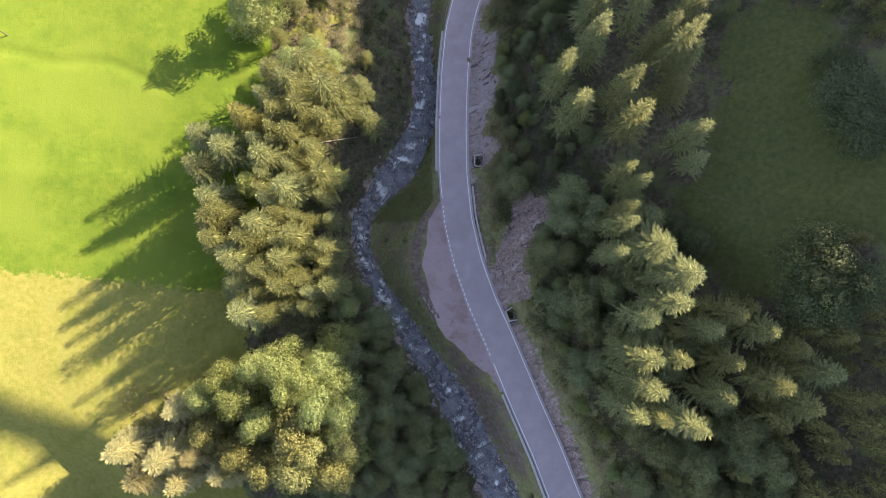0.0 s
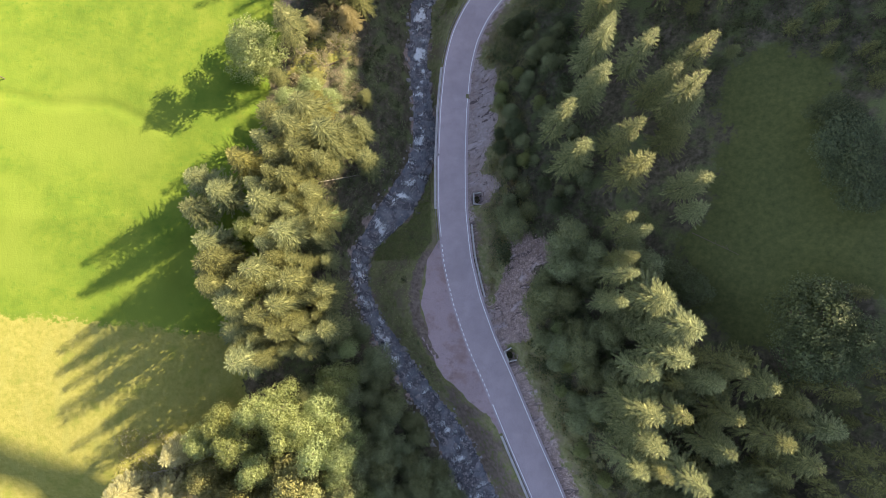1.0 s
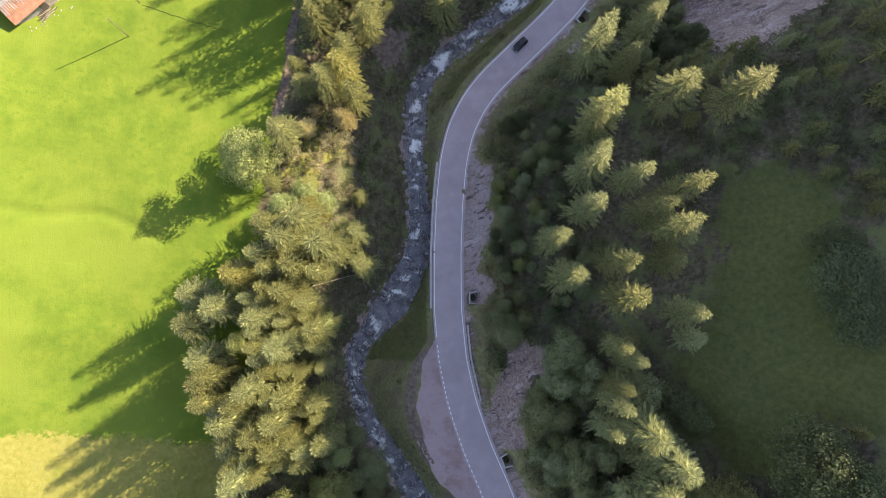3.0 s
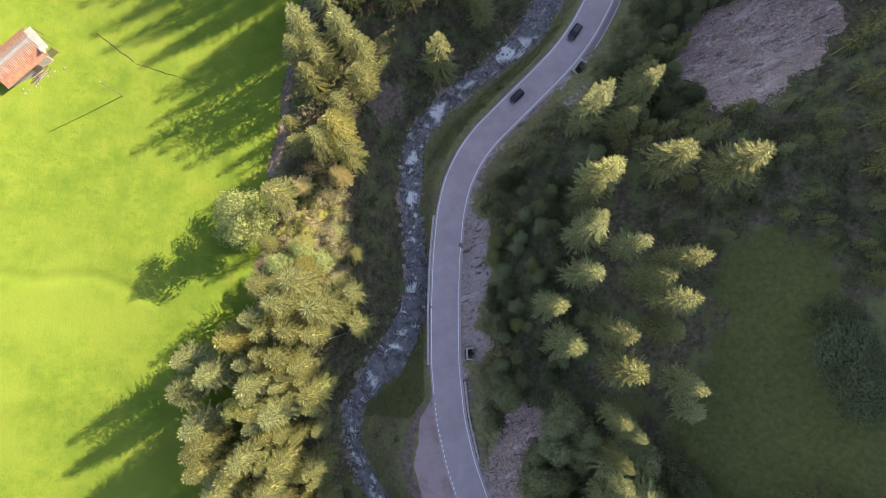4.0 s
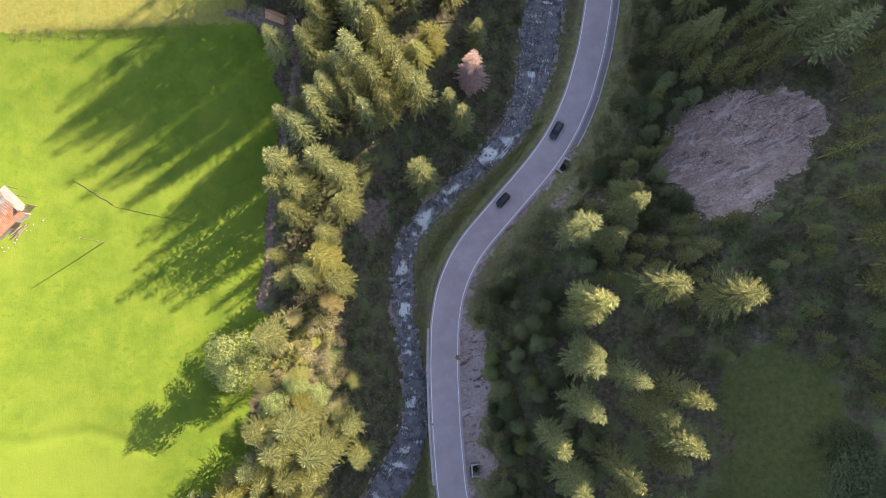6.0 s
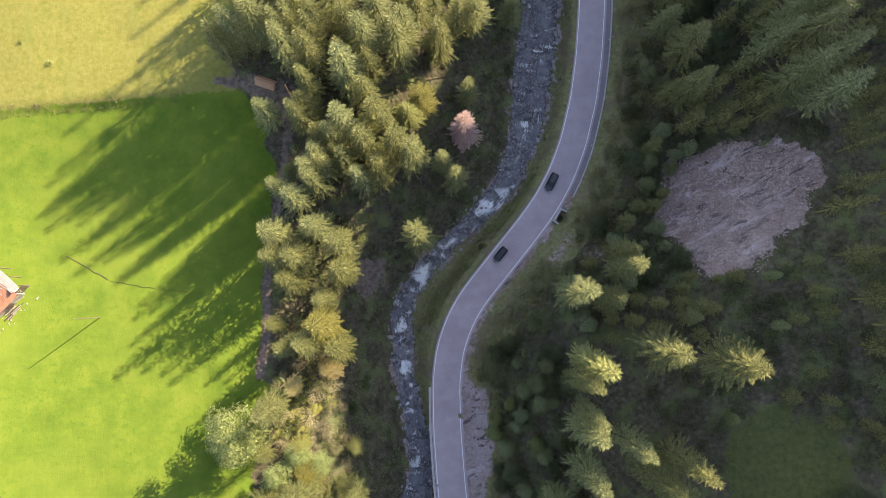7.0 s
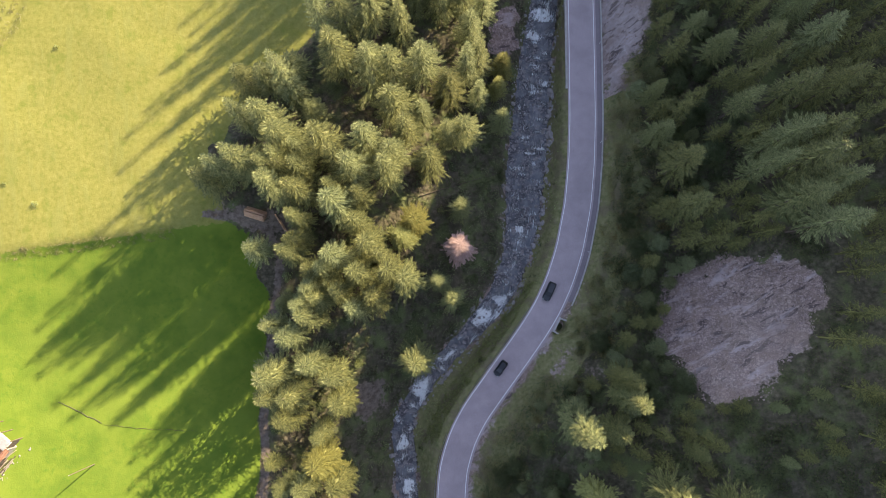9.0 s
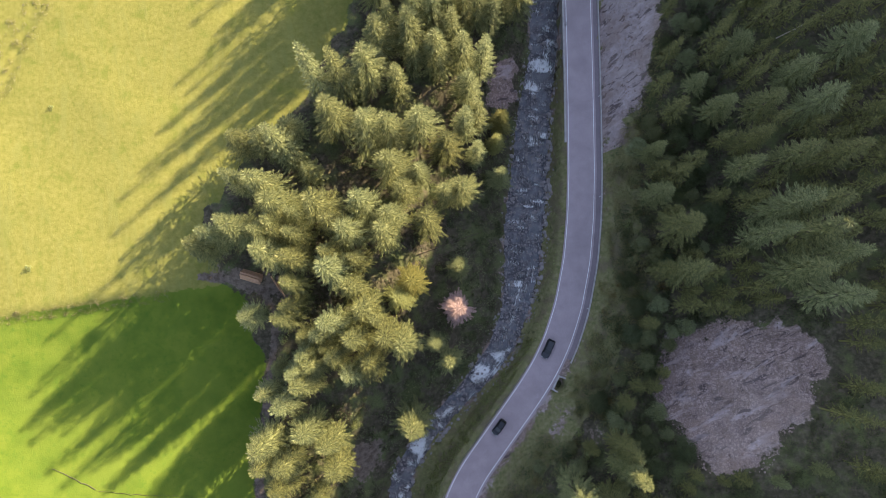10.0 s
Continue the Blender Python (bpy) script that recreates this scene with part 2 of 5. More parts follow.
def ground_material():
    n = Nodes("ground", 0.95)
    n.bsdf.inputs["Specular IOR Level"].default_value = 0.1
    big, mid, fine, tiny = n.noise(22, 4), n.noise(4.2, 5, 0.6), n.noise(0.9, 5, 0.65), n.noise(0.22, 4, 0.7)
    lush = n.ramp(mid, [(0.3, (0.080, 0.128, 0.016)), (0.55, (0.113, 0.160, 0.020)), (0.75, (0.145, 0.180, 0.026))])
    lush = n.mix(n.step(fine, 0.48, 0.75), lush, (0.074, 0.134, 0.016))
    lush = n.mix(n.step(big, 0.45, 0.7), lush, (0.134, 0.178, 0.026))
    pale = n.ramp(fine, [(0.3, (0.160, 0.164, 0.036)), (0.55, (0.215, 0.206, 0.054)), (0.75, (0.252, 0.236, 0.074))])
    pale = n.mix(n.step(mid, 0.5, 0.75), pale, (0.148, 0.164, 0.034))
    swath = n.noise(1.5, 4, 0.6, n.coords((1.0, 0.2, 1.0)), 0.5)
    pale = n.mix(n.math("MULTIPLY", n.step(swath, 0.5, 0.66), 0.55), pale, (0.205, 0.208, 0.060))
    floor = n.ramp(fine, [(0.3, (0.046, 0.042, 0.026)), (0.5, (0.084, 0.074, 0.048)), (0.72, (0.155, 0.130, 0.098))])
    floor = n.mix(n.step(mid, 0.45, 0.65), floor, n.ramp(tiny, [(0.3, (0.076, 0.095, 0.038)), (0.7, (0.150, 0.165, 0.070))]))
    verge = n.ramp(fine, [(0.3, (0.120, 0.132, 0.054)), (0.55, (0.210, 0.204, 0.094)), (0.75, (0.290, 0.252, 0.152))])
    verge = n.mix(n.math("MULTIPLY", n.step(mid, 0.46, 0.62), 0.8), verge, n.ramp(tiny, [(0.3, (0.105, 0.086, 0.052)), (0.7, (0.235, 0.195, 0.130))]))
    gravel = n.ramp(tiny, [(0.3, (0.100, 0.070, 0.060)), (0.5, (0.30, 0.220, 0.195)), (0.72, (0.48, 0.375, 0.335))])
    # broken strata running down the slopes
    turned = n.node("ShaderNodeMapping")
    turned.inputs["Rotation"].default_value = (0, 0, radians(-20))
    n.join(n.node("ShaderNodeNewGeometry").outputs["Position"], turned.inputs["Vector"])
    drawn = n.node("ShaderNodeMapping")
    drawn.inputs["Scale"].default_value = (0.17, 1.0, 0.6)
    n.join(turned.outputs["Vector"], drawn.inputs["Vector"])
    strata = n.noise(1.3, 5, 0.62, drawn.outputs["Vector"], 0.6)
    veins = n.noise(2.6, 4, 0.6, drawn.outputs["Vector"], 0.4)
    stones, gaps = n.cells(0.42)
    gravel = n.mix(n.step(mid, 0.42, 0.66), gravel, n.ramp(fine, [(0.3, (0.14, 0.10, 0.08)), (0.7, (0.38, 0.295, 0.25))]))
    gravel = n.mix(0.42, gravel, n.ramp(stones, [(0.1, (0.17, 0.118, 0.102)), (0.5, (0.36, 0.262, 0.232)), (0.9, (0.56, 0.435, 0.395))]))
    gravel = n.mix(n.math('MULTIPLY', n.math('SUBTRACT', 1.0, n.step(gaps, 0.02, 0.16)), 0.5), gravel, (0.07, 0.056, 0.052))
    crushed = n.ramp(fine, [(0.3, (0.27, 0.222, 0.215)), (0.5, (0.37, 0.315, 0.308)), (0.7, (0.47, 0.41, 0.40))])
    gravel = n.mix(n.math("MULTIPLY", n.attr("crushed"), 0.85), gravel, crushed)
    gravel = n.mix(n.math("MULTIPLY", n.step(strata, 0.55, 0.61), 0.85), gravel, (0.080, 0.062, 0.060))
    gravel = n.mix(n.math("MULTIPLY", n.step(big, 0.45, 0.62), 0.22), gravel, (0.40, 0.33, 0.30))
    gravel = n.mix(n.math("MULTIPLY", n.step(veins, 0.54, 0.64), 0.55), gravel, (0.50, 0.42, 0.415))
    gravel = n.mix(n.math("MULTIPLY", n.step(n.noise(5.5, 4, 0.6), 0.5, 0.62), 0.35), gravel, (0.235, 0.165, 0.130))
    dirt = n.ramp(fine, [(0.3, (0.09, 0.068, 0.05)), (0.7, (0.23, 0.185, 0.15))])
    wobble = n.math("MULTIPLY", n.math("SUBTRACT", n.math("ADD", n.math("MULTIPLY", fine, 0.6), n.math("MULTIPLY", mid, 0.4)), 0.5), 1.5)

    def mask(name):
        return n.step(n.math("ADD", n.attr(name), wobble), 0.4, 0.6)

    c = n.mix(mask("verge"), floor, verge)
    # the right-hand meadow's shade is put into a darker grass colour
    shaded_grass = n.ramp(fine, [(0.3, (0.055, 0.066, 0.023)), (0.7, (0.100, 0.108, 0.036))])
    c = n.mix(mask("pasture"), c, shaded_grass)
    c = n.mix(mask("meadow"), c, lush)
    c = n.mix(mask("pale"), c, pale)
    c = n.mix(mask("dirt"), c, dirt)
    c = n.mix(mask("gravel"), c, gravel)
    h = n.math("ADD", n.math("MULTIPLY", fine, 0.6), n.math("MULTIPLY", tiny, 0.5))
    n.bump(n.math("ADD", h, n.math("MULTIPLY", swath, 0.5)), 0.14, 0.5)
    return n.colour(c)


def asphalt_material(name, tint, stain=None):
    n = Nodes(name, 0.85)
    grain, patch, long = n.noise(0.09, 4, 0.7), n.noise(2.2, 4, 0.6), n.noise(7.0, 3)
    c = n.ramp(patch, [(0.3, tuple(0.88 * v for v in tint)), (0.7, tuple(1.1 * v for v in tint))])
    c = n.mix(n.step(grain, 0.4, 0.8), c, tuple(1.45 * v for v in tint))
    c = n.mix(n.math("MULTIPLY", n.step(long, 0.45, 0.7), 0.35), c, tuple(0.75 * v for v in tint))
    if stain:
        c = n.mix(n.math("MULTIPLY", n.step(n.noise(4.5, 5, 0.65), 0.47, 0.66), 0.75), c, stain)
        c = n.mix(n.math("MULTIPLY", n.step(n.noise(1.4, 5, 0.7), 0.55, 0.72), 0.5), c, tuple(0.6 * v for v in stain))
    n.bump(grain, 0.02, 0.5)
    return n.colour(c)


def water_material():
    n = Nodes("water", 0.12)
    n.bsdf.inputs["IOR"].default_value = 1.33
    flow = n.coords((1.7, 0.40, 1.0), uv=True)
    streak, chop, fleck = n.noise(1.1, 7, 0.68, flow, 1.3), n.noise(0.5, 4, 0.6, flow), n.noise(0.22, 3, 0.6, flow, 0.8)
    stones, gaps = n.cells(0.5)
    bed = n.ramp(n.noise(1.6, 5, 0.6), [(0.3, (0.100, 0.112, 0.130)), (0.55, (0.195, 0.195, 0.208)), (0.75, (0.310, 0.285, 0.285))])
    cobble = n.ramp(stones, [(0.1, (0.075, 0.070, 0.074)), (0.6, (0.210, 0.182, 0.178)), (0.95, (0.44, 0.39, 0.375))])
    cobble = n.mix(n.math("SUBTRACT", 1.0, n.step(gaps, 0.03, 0.2)), cobble, (0.022, 0.023, 0.028))
    bed = n.mix(n.math("MULTIPLY", n.step(n.noise(2.6, 3), 0.40, 0.58), 0.75), bed, cobble)
    # broken white water where the bed drops
    spray = n.noise(0.13, 3, 0.7, flow, 0.5)
    f = n.math("ADD", n.math("ADD", n.math("MULTIPLY", streak, 0.42), n.math("MULTIPLY", fleck, 0.40)), n.math("MULTIPLY", spray, 0.28))
    f = n.math("ADD", f, n.math("MULTIPLY", n.math("SUBTRACT", n.attr("rapid"), 0.30), 0.20))
    foam = n.step(f, 0.570, 0.645)
    n.join(n.math("ADD", n.math("MULTIPLY", foam, 0.6), 0.12), n.bsdf.inputs["Roughness"])
    n.bump(n.math("ADD", chop, n.math("MULTIPLY", foam, 0.8)), 0.35, 0.9)
    return n.colour(n.mix(n.math("MULTIPLY", foam, 0.92), bed, (0.86, 0.88, 0.88)))


M_GROUND = ground_material()
M_ASPHALT = asphalt_material("asphalt", (0.365, 0.305, 0.316))
M_GUTTER = asphalt_material("gutter_asphalt", (0.215, 0.180, 0.192))
M_LAYBY = asphalt_material("worn_asphalt", (0.335, 0.255, 0.258), (0.255, 0.168, 0.150))
M_PAINT = plain("road_paint", (0.66, 0.66, 0.65), (0.86, 0.86, 0.85), 0.8, 0.6, local=False)
M_WATER = water_material()
M_CONCRETE = plain("concrete", (0.32, 0.30, 0.285), (0.52, 0.495, 0.47), 0.9, 0.9, depth=0.01, local=False)
M_STEEL = plain("galvanised_steel", (0.30, 0.31, 0.32), (0.45, 0.46, 0.47), 0.5, 0.45, 0.8)
M_DARK_STEEL = plain("dark_steel", (0.10, 0.08, 0.07), (0.18, 0.14, 0.12), 0.4, 0.6, 0.5)
M_ROCK = plain("rock", (0.14, 0.128, 0.126), (0.40, 0.365, 0.355), 0.45, 0.9, depth=0.05)
M_BARK = plain("bark", (0.055, 0.040, 0.030), (0.15, 0.115, 0.085), 0.25, 0.95, depth=0.03)
M_PALE_BARK = plain("dead_wood", (0.26, 0.21, 0.16), (0.52, 0.46, 0.38), 0.3, 0.9, depth=0.02)
M_CUT_WOOD = plain("cut_wood", (0.30, 0.16, 0.09), (0.52, 0.34, 0.21), 0.3, 0.9)
M_SPRUCE = foliage("spruce_needles", (0.086, 0.094, 0.036), (0.252, 0.258, 0.098), 0.16)
M_LARCH = foliage("yellowing_needles", (0.158, 0.160, 0.050), (0.305, 0.292, 0.092), 0.2)
M_PINK = foliage("dried_needles", (0.44, 0.31, 0.26), (0.66, 0.51, 0.45))
M_LEAF = foliage("green_leaves", (0.172, 0.206, 0.072), (0.340, 0.372, 0.150), 0.42)
M_RUSSET = foliage("russet_leaves", (0.13, 0.105, 0.040), (0.26, 0.190, 0.075), 0.3)
M_GREY_LEAF = foliage("grey_green_leaves", (0.122, 0.142, 0.068), (0.275, 0.290, 0.136), 0.3)
M_OLIVE = foliage("olive_needles", (0.125, 0.128, 0.046), (0.300, 0.292, 0.112), 0.25)
M_BANK = foliage("bank_leaves", (0.185, 0.188, 0.080), (0.390, 0.375, 0.165), 0.35)
M_STRAW = foliage("straw_needles", (0.25, 0.225, 0.095), (0.45, 0.40, 0.20), 0.3)
M_SHRUB = foliage("shrub_leaves", (0.056, 0.072, 0.031), (0.130, 0.148, 0.064), 0.3)
M_DRY = foliage("dry_brush", (0.14, 0.125, 0.065), (0.34, 0.305, 0.175), 0.25)
M_SCREE = plain("scree_stone", (0.13, 0.090, 0.078), (0.48, 0.365, 0.325), 0.5, 0.95, depth=0.03, local=False)
M_RUBBLE = plain("rubble_wall", (0.16, 0.14, 0.12), (0.46, 0.42, 0.36), 0.28, 0.95, depth=0.08)
M_RUST = plain("rusty_sheet", (0.24, 0.095, 0.045), (0.40, 0.215, 0.135), 0.9, 0.6, 0.15)
M_SHEET = plain("pale_sheet", (0.22, 0.21, 0.20), (0.40, 0.385, 0.37), 0.7, 0.5, 0.1)
M_TYRE = plain("black_rubber", (0.018, 0.018, 0.018), (0.035, 0.035, 0.035), 0.3, 0.8)
M_CAR_DARK = plain("dark_car_paint", (0.020, 0.021, 0.024), (0.028, 0.029, 0.033), 1.5, 0.25)
M_CAR_GREY = plain("grey_car_paint", (0.035, 0.037, 0.042), (0.048, 0.05, 0.056), 1.5, 0.25)
M_GLASS = plain("tinted_glass", (0.012, 0.014, 0.016), (0.018, 0.02, 0.022), 2.0, 0.05)
M_LAMP_GLASS = plain("lamp_glass", (0.55, 0.56, 0.58), (0.7, 0.71, 0.72), 0.5, 0.15)
M_TAIL = plain("tail_lamp", (0.25, 0.01, 0.01), (0.35, 0.02, 0.02), 0.5, 0.2)
M_SOIL = plain("dark_soil", (0.034, 0.034, 0.016), (0.095, 0.098, 0.036), 0.4, 0.95, depth=0.03, local=False)


# ---- building blocks ----
def mesh_object(name, verts, faces, material, parent=None, label="", smooth=False):
    me = bpy.data.meshes.new(name)
    me.from_pydata([tuple(map(float, v)) for v in verts], [], [tuple(int(i) for i in f) for f in faces])
    me.materials.append(material)
    if smooth:
        me.shade_smooth()
    me.update()
    ob = new(name, me)
    if parent is not None:
        ob.parent = parent
    if label:
        ob["label"] = label
    return ob


def part(name, bm, material, parent, label="", smooth=False):
    """Links a bmesh as one mesh object under a thing or a part."""
    me = bpy.data.meshes.new(name)
    bm.to_mesh(me)
    bm.free()
    me.materials.append(material)
    if smooth:
        me.shade_smooth()
    ob = new(name, me)
    ob.parent = parent
    if label:
        ob["label"] = label
    return ob


def thing(name, m, label, category, group="", kind=""):
    ob = new(name)
    ob.matrix_basis = m
    return tagged(ob, label, category, group, kind)


def box(bm, size, at=(0, 0, 0), turn=None, bevel=0.0):
    m = Matrix.Translation(at) @ (turn if turn else Matrix()) @ Matrix.Diagonal((*size, 1))
    made = bmesh.ops.create_cube(bm, size=1.0, matrix=m)["verts"]
    if bevel:
        edges = {e for v in made for e in v.link_edges}
        bmesh.ops.bevel(bm, geom=list(edges), offset=bevel, segments=1, affect="EDGES")
    return bm


def tube(bm, a, b, r0, r1, sides=7):
    """A tapered round bar from a to b."""
    a, b = Vector(a), Vector(b)
    m = Matrix.Translation((a + b) / 2) @ (b - a).to_track_quat("Z", "Y").to_matrix().to_4x4()
    bmesh.ops.create_cone(bm, cap_ends=True, segments=sides, radius1=r0, radius2=max(r1, 0.002), depth=(b - a).length, matrix=m)
    return bm


def strip(offsets, ys, lift=0.0):
    """Vertices and faces of a band along the road; offsets are square to it, with heights above it."""
    verts, faces = [], []
    k = len(offsets)
    for y in ys:
        dx = float(road_x(y + 0.5) - road_x(y - 0.5))
        length = math.hypot(dx, 1)
        nx, ny = 1 / length, -dx / length
        z = float(road_z(y))
        for o, h in offsets:
            verts.append((float(road_x(y)) + nx * o, y + ny * o, z + h + lift))
    for i in range(len(ys) - 1):
        for j in range(k - 1):
            a = i * k + j
            faces.append((a, a + 1, a + k + 1, a + k))
    return verts, faces


def capped(verts, faces, k):
    """Closes both ends of a band whose profile goes round."""
    n = len(verts)
    return verts, faces + [tuple(range(k - 1, -1, -1)), tuple(range(n - k, n))]


def inside(x, y, poly, soft=1.0):
    """About 1 inside a polygon, 0 outside, eased over soft metres."""
    x, y = np.asarray(x, float), np.asarray(y, float)
    odd = np.zeros(x.shape, bool)
    near = np.full(x.shape, 1e9)
    for (ax, ay), (bx, by) in zip(poly, poly[1:] + poly[:1]):
        if ay != by:
            odd ^= ((ay > y) != (by > y)) & (x < (bx - ax) * (y - ay) / (by - ay) + ax)
        t = np.clip(((x - ax) * (bx - ax) + (y - ay) * (by - ay)) / ((bx - ax) ** 2 + (by - ay) ** 2), 0, 1)
        near = np.minimum(near, np.hypot(x - ax - t * (bx - ax), y - ay - t * (by - ay)))
    return np.clip(0.5 + np.where(odd, near, -near) / (2 * soft), 0, 1)


def near_line(x, y, line):
    """Distance to an open line."""
    near = np.full(np.shape(x), 1e9)
    for (ax, ay), (bx, by) in zip(line, line[1:]):
        t = np.clip(((x - ax) * (bx - ax) + (y - ay) * (by - ay)) / ((bx - ax) ** 2 + (by - ay) ** 2), 0, 1)
        near = np.minimum(near, np.hypot(x - ax - t * (bx - ax), y - ay - t * (by - ay)))
    return near


# bare and mown places
SCREE = [(55, 95), (66, 96.5), (74, 95), (78.5, 89), (73, 80), (66, 74.5), (62, 70), (53, 70), (49, 83)]
SCREE_MID = [(12.4, 13.8), (19.9, 12.5), (20.2, 6), (15.6, 2.9), (16.7, -2.9), (16.3, -8.7), (10.8, -10), (8.6, -2), (12.4, 6.6)]
CUTTING = [(5.4, 54), (10.6, 51), (10.6, 38), (9.2, 33), (7.4, 28), (9.7, 25), (9.1, 20.4), (4.8, 19.7), (4.6, 27.6), (4.6, 44)]
SLAB = [(56.5, 176), (69, 172), (64, 159), (60.4, 147), (56, 144.5), (54.7, 138), (51, 139)]
BANK_GRAVEL = [(28, 161), (35, 166), (34.6, 155.7), (31, 152), (26.7, 152.7)]
BARE_1 = [(-15.7, 82.5), (-9, 81.5), (-8.2, 75), (-14, 73.8), (-17, 77.5)]
BARE_2 = [(35, 79.5), (39.3, 78.4), (38.7, 75), (34.3, 75.3)]
BARE_3 = [(-37, 121.5), (-26, 122), (-20.5, 118), (-22, 109.7), (-26, 114.5), (-31.5, 117.6)]
VERGE_GRAVEL = [(30.7, 84.2), (34.6, 83.6), (31.6, 75.7), (26.1, 76.4)]
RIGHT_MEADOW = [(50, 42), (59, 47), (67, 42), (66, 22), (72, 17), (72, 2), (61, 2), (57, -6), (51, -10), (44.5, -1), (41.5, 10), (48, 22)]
TRACK = [(-38, 121.2), (-30.6, 119.4), (-26.7, 116.6), (-25.2, 110), (-28.2, 100.2), (-30.6, 91.8), (-33.3, 78.8), (-33.9, 69.4), (-36, 60)]
OLD_BANK = [(-100, 40), (-83, 38.5), (-78, 37.4), (-73, 38.2), (-67.5, 38.2), (-62, 35.6), (-56, 33)]
OLD_BANK_2 = [(-80, 160), (-74.5, 164.3), (-69, 177), (-62, 188)]
LOWER_BANK = [(-3, -17), (3, -19), (9.5, -27), (15, -36), (20.5, -48), (12, -48), (7, -39), (1.5, -29)]
SUNNY_BANK = [(-36, 57), (-30, 60), (-21.5, 60), (-20.5, 53), (-27, 44), (-34, 42)]
PITS = [(6.6, 21.7, 2.9), (13.4, -12.2, 2.5), (32.4, 86.9, 2.6)]
DITCH = [(-71, 88.3), (-63.2, 82.4), (-56, 80.3), (-45.5, 77.8)]


def build_ground():
    def lines(lo, hi, step, far):
        core = list(np.arange(lo, hi + 0.01, step))
        out, s, v = [], step, hi
        while v < far:
            s *= 1.35
            v += s
            out.append(v)
        back, s, v = [], step, lo
        while v > -far:
            s *= 1.35
            v -= s
            back.append(v)
        return np.array(back[::-1] + core + out)

    xs, ys = lines(-100, 92, 0.8, 3000), lines(-64, 186, 0.8, 3000)
    gx, gy = np.meshgrid(xs, ys)
    z = ground_z(gx, gy)
    # field bank, old ditch, wheel track, and fine roughness of scree and banks
    z = z - 0.12 * np.exp(-(near_line(gx, gy, TRACK) / 1.1) ** 2)
    z = z - 0.30 * np.exp(-(near_line(gx, gy, OLD_BANK) / 1.0) ** 2) - 0.25 * np.exp(-(near_line(gx, gy, OLD_BANK_2) / 1.0) ** 2)
    stony = np.maximum.reduce([inside(gx, gy, p, 1.5) for p in (SCREE, SCREE_MID, CUTTING, SLAB)])
    z = z + stony * (0.4 * wave(gx, gy, 4.2, 7.0) + 0.22 * wave(gx, gy, 2.0, 3.0))
    for px, py, depth in PITS:
        z = z - depth * np.exp(-(np.hypot(gx - px, gy - py) / 1.35) ** 4)
    far = ramp(np.hypot(gx, gy), 400, 2500)
    z = z * (1 - far) + far * 60
    ny, nx = gx.shape
    verts = np.stack([gx, gy, z], -1).reshape(-1, 3)
    i = np.arange(ny - 1)[:, None] * nx + np.arange(nx - 1)[None, :]
    faces = np.stack([i, i + 1, i + nx + 1, i + nx], -1).reshape(-1, 4)
    me = bpy.data.meshes.new("ground")
    me.from_pydata(verts.tolist(), [], faces.tolist())
    me.materials.append(M_GROUND)
    me.shade_smooth()
    x, y = verts[:, 0], verts[:, 1]
    # ragged borders
    wx, wy = x + 1.3 * wave(x, y, 5.3, 1.0) + 0.6 * wave(x, y, 2.3, 6.0), y + 1.3 * wave(x, y, 4.7, 5.0) + 0.6 * wave(x, y, 2.1, 2.0)
    ex = edge_x(y) + 1.5 * wave(x, y, 7.0, 8.0)
    c = slope_perp(y)
    e = (x - road_x(y)) * c - ROAD_HALF
    left_grass = 1 - ramp(x, ex - 1.5, ex + 2.5)
    track = np.exp(-(near_line(x, y, TRACK) / 1.0) ** 2)
    gravel = np.maximum.reduce([inside(wx, wy, p, 1.4) for p in (SCREE, SCREE_MID, CUTTING, SLAB, BANK_GRAVEL)])
    gravel = np.maximum(gravel, 0.6 * np.maximum(inside(wx, wy, BARE_2, 2.0), inside(wx, wy, VERGE_GRAVEL, 2.0)))
    lean = (stream_x(y + 2) - stream_x(y - 2)) / 4.0
    off = np.abs(x - stream_x(y)) - stream_w(y)
    gravel = np.maximum(gravel, np.clip(0.40 + 0.45 * wave(x, y, 4.0, 9.0) - off / np.sqrt(1 + lean ** 2) * 0.26, 0, 0.85))
    gravel = np.maximum(gravel, np.where((e > 0) & (y < 18), 0.75 + 0.22 * ramp(-y, 8, 16) - 0.16 * e, 0) + np.where((e > 0) & (y > 18), 0.80 - 0.2 * e, 0))
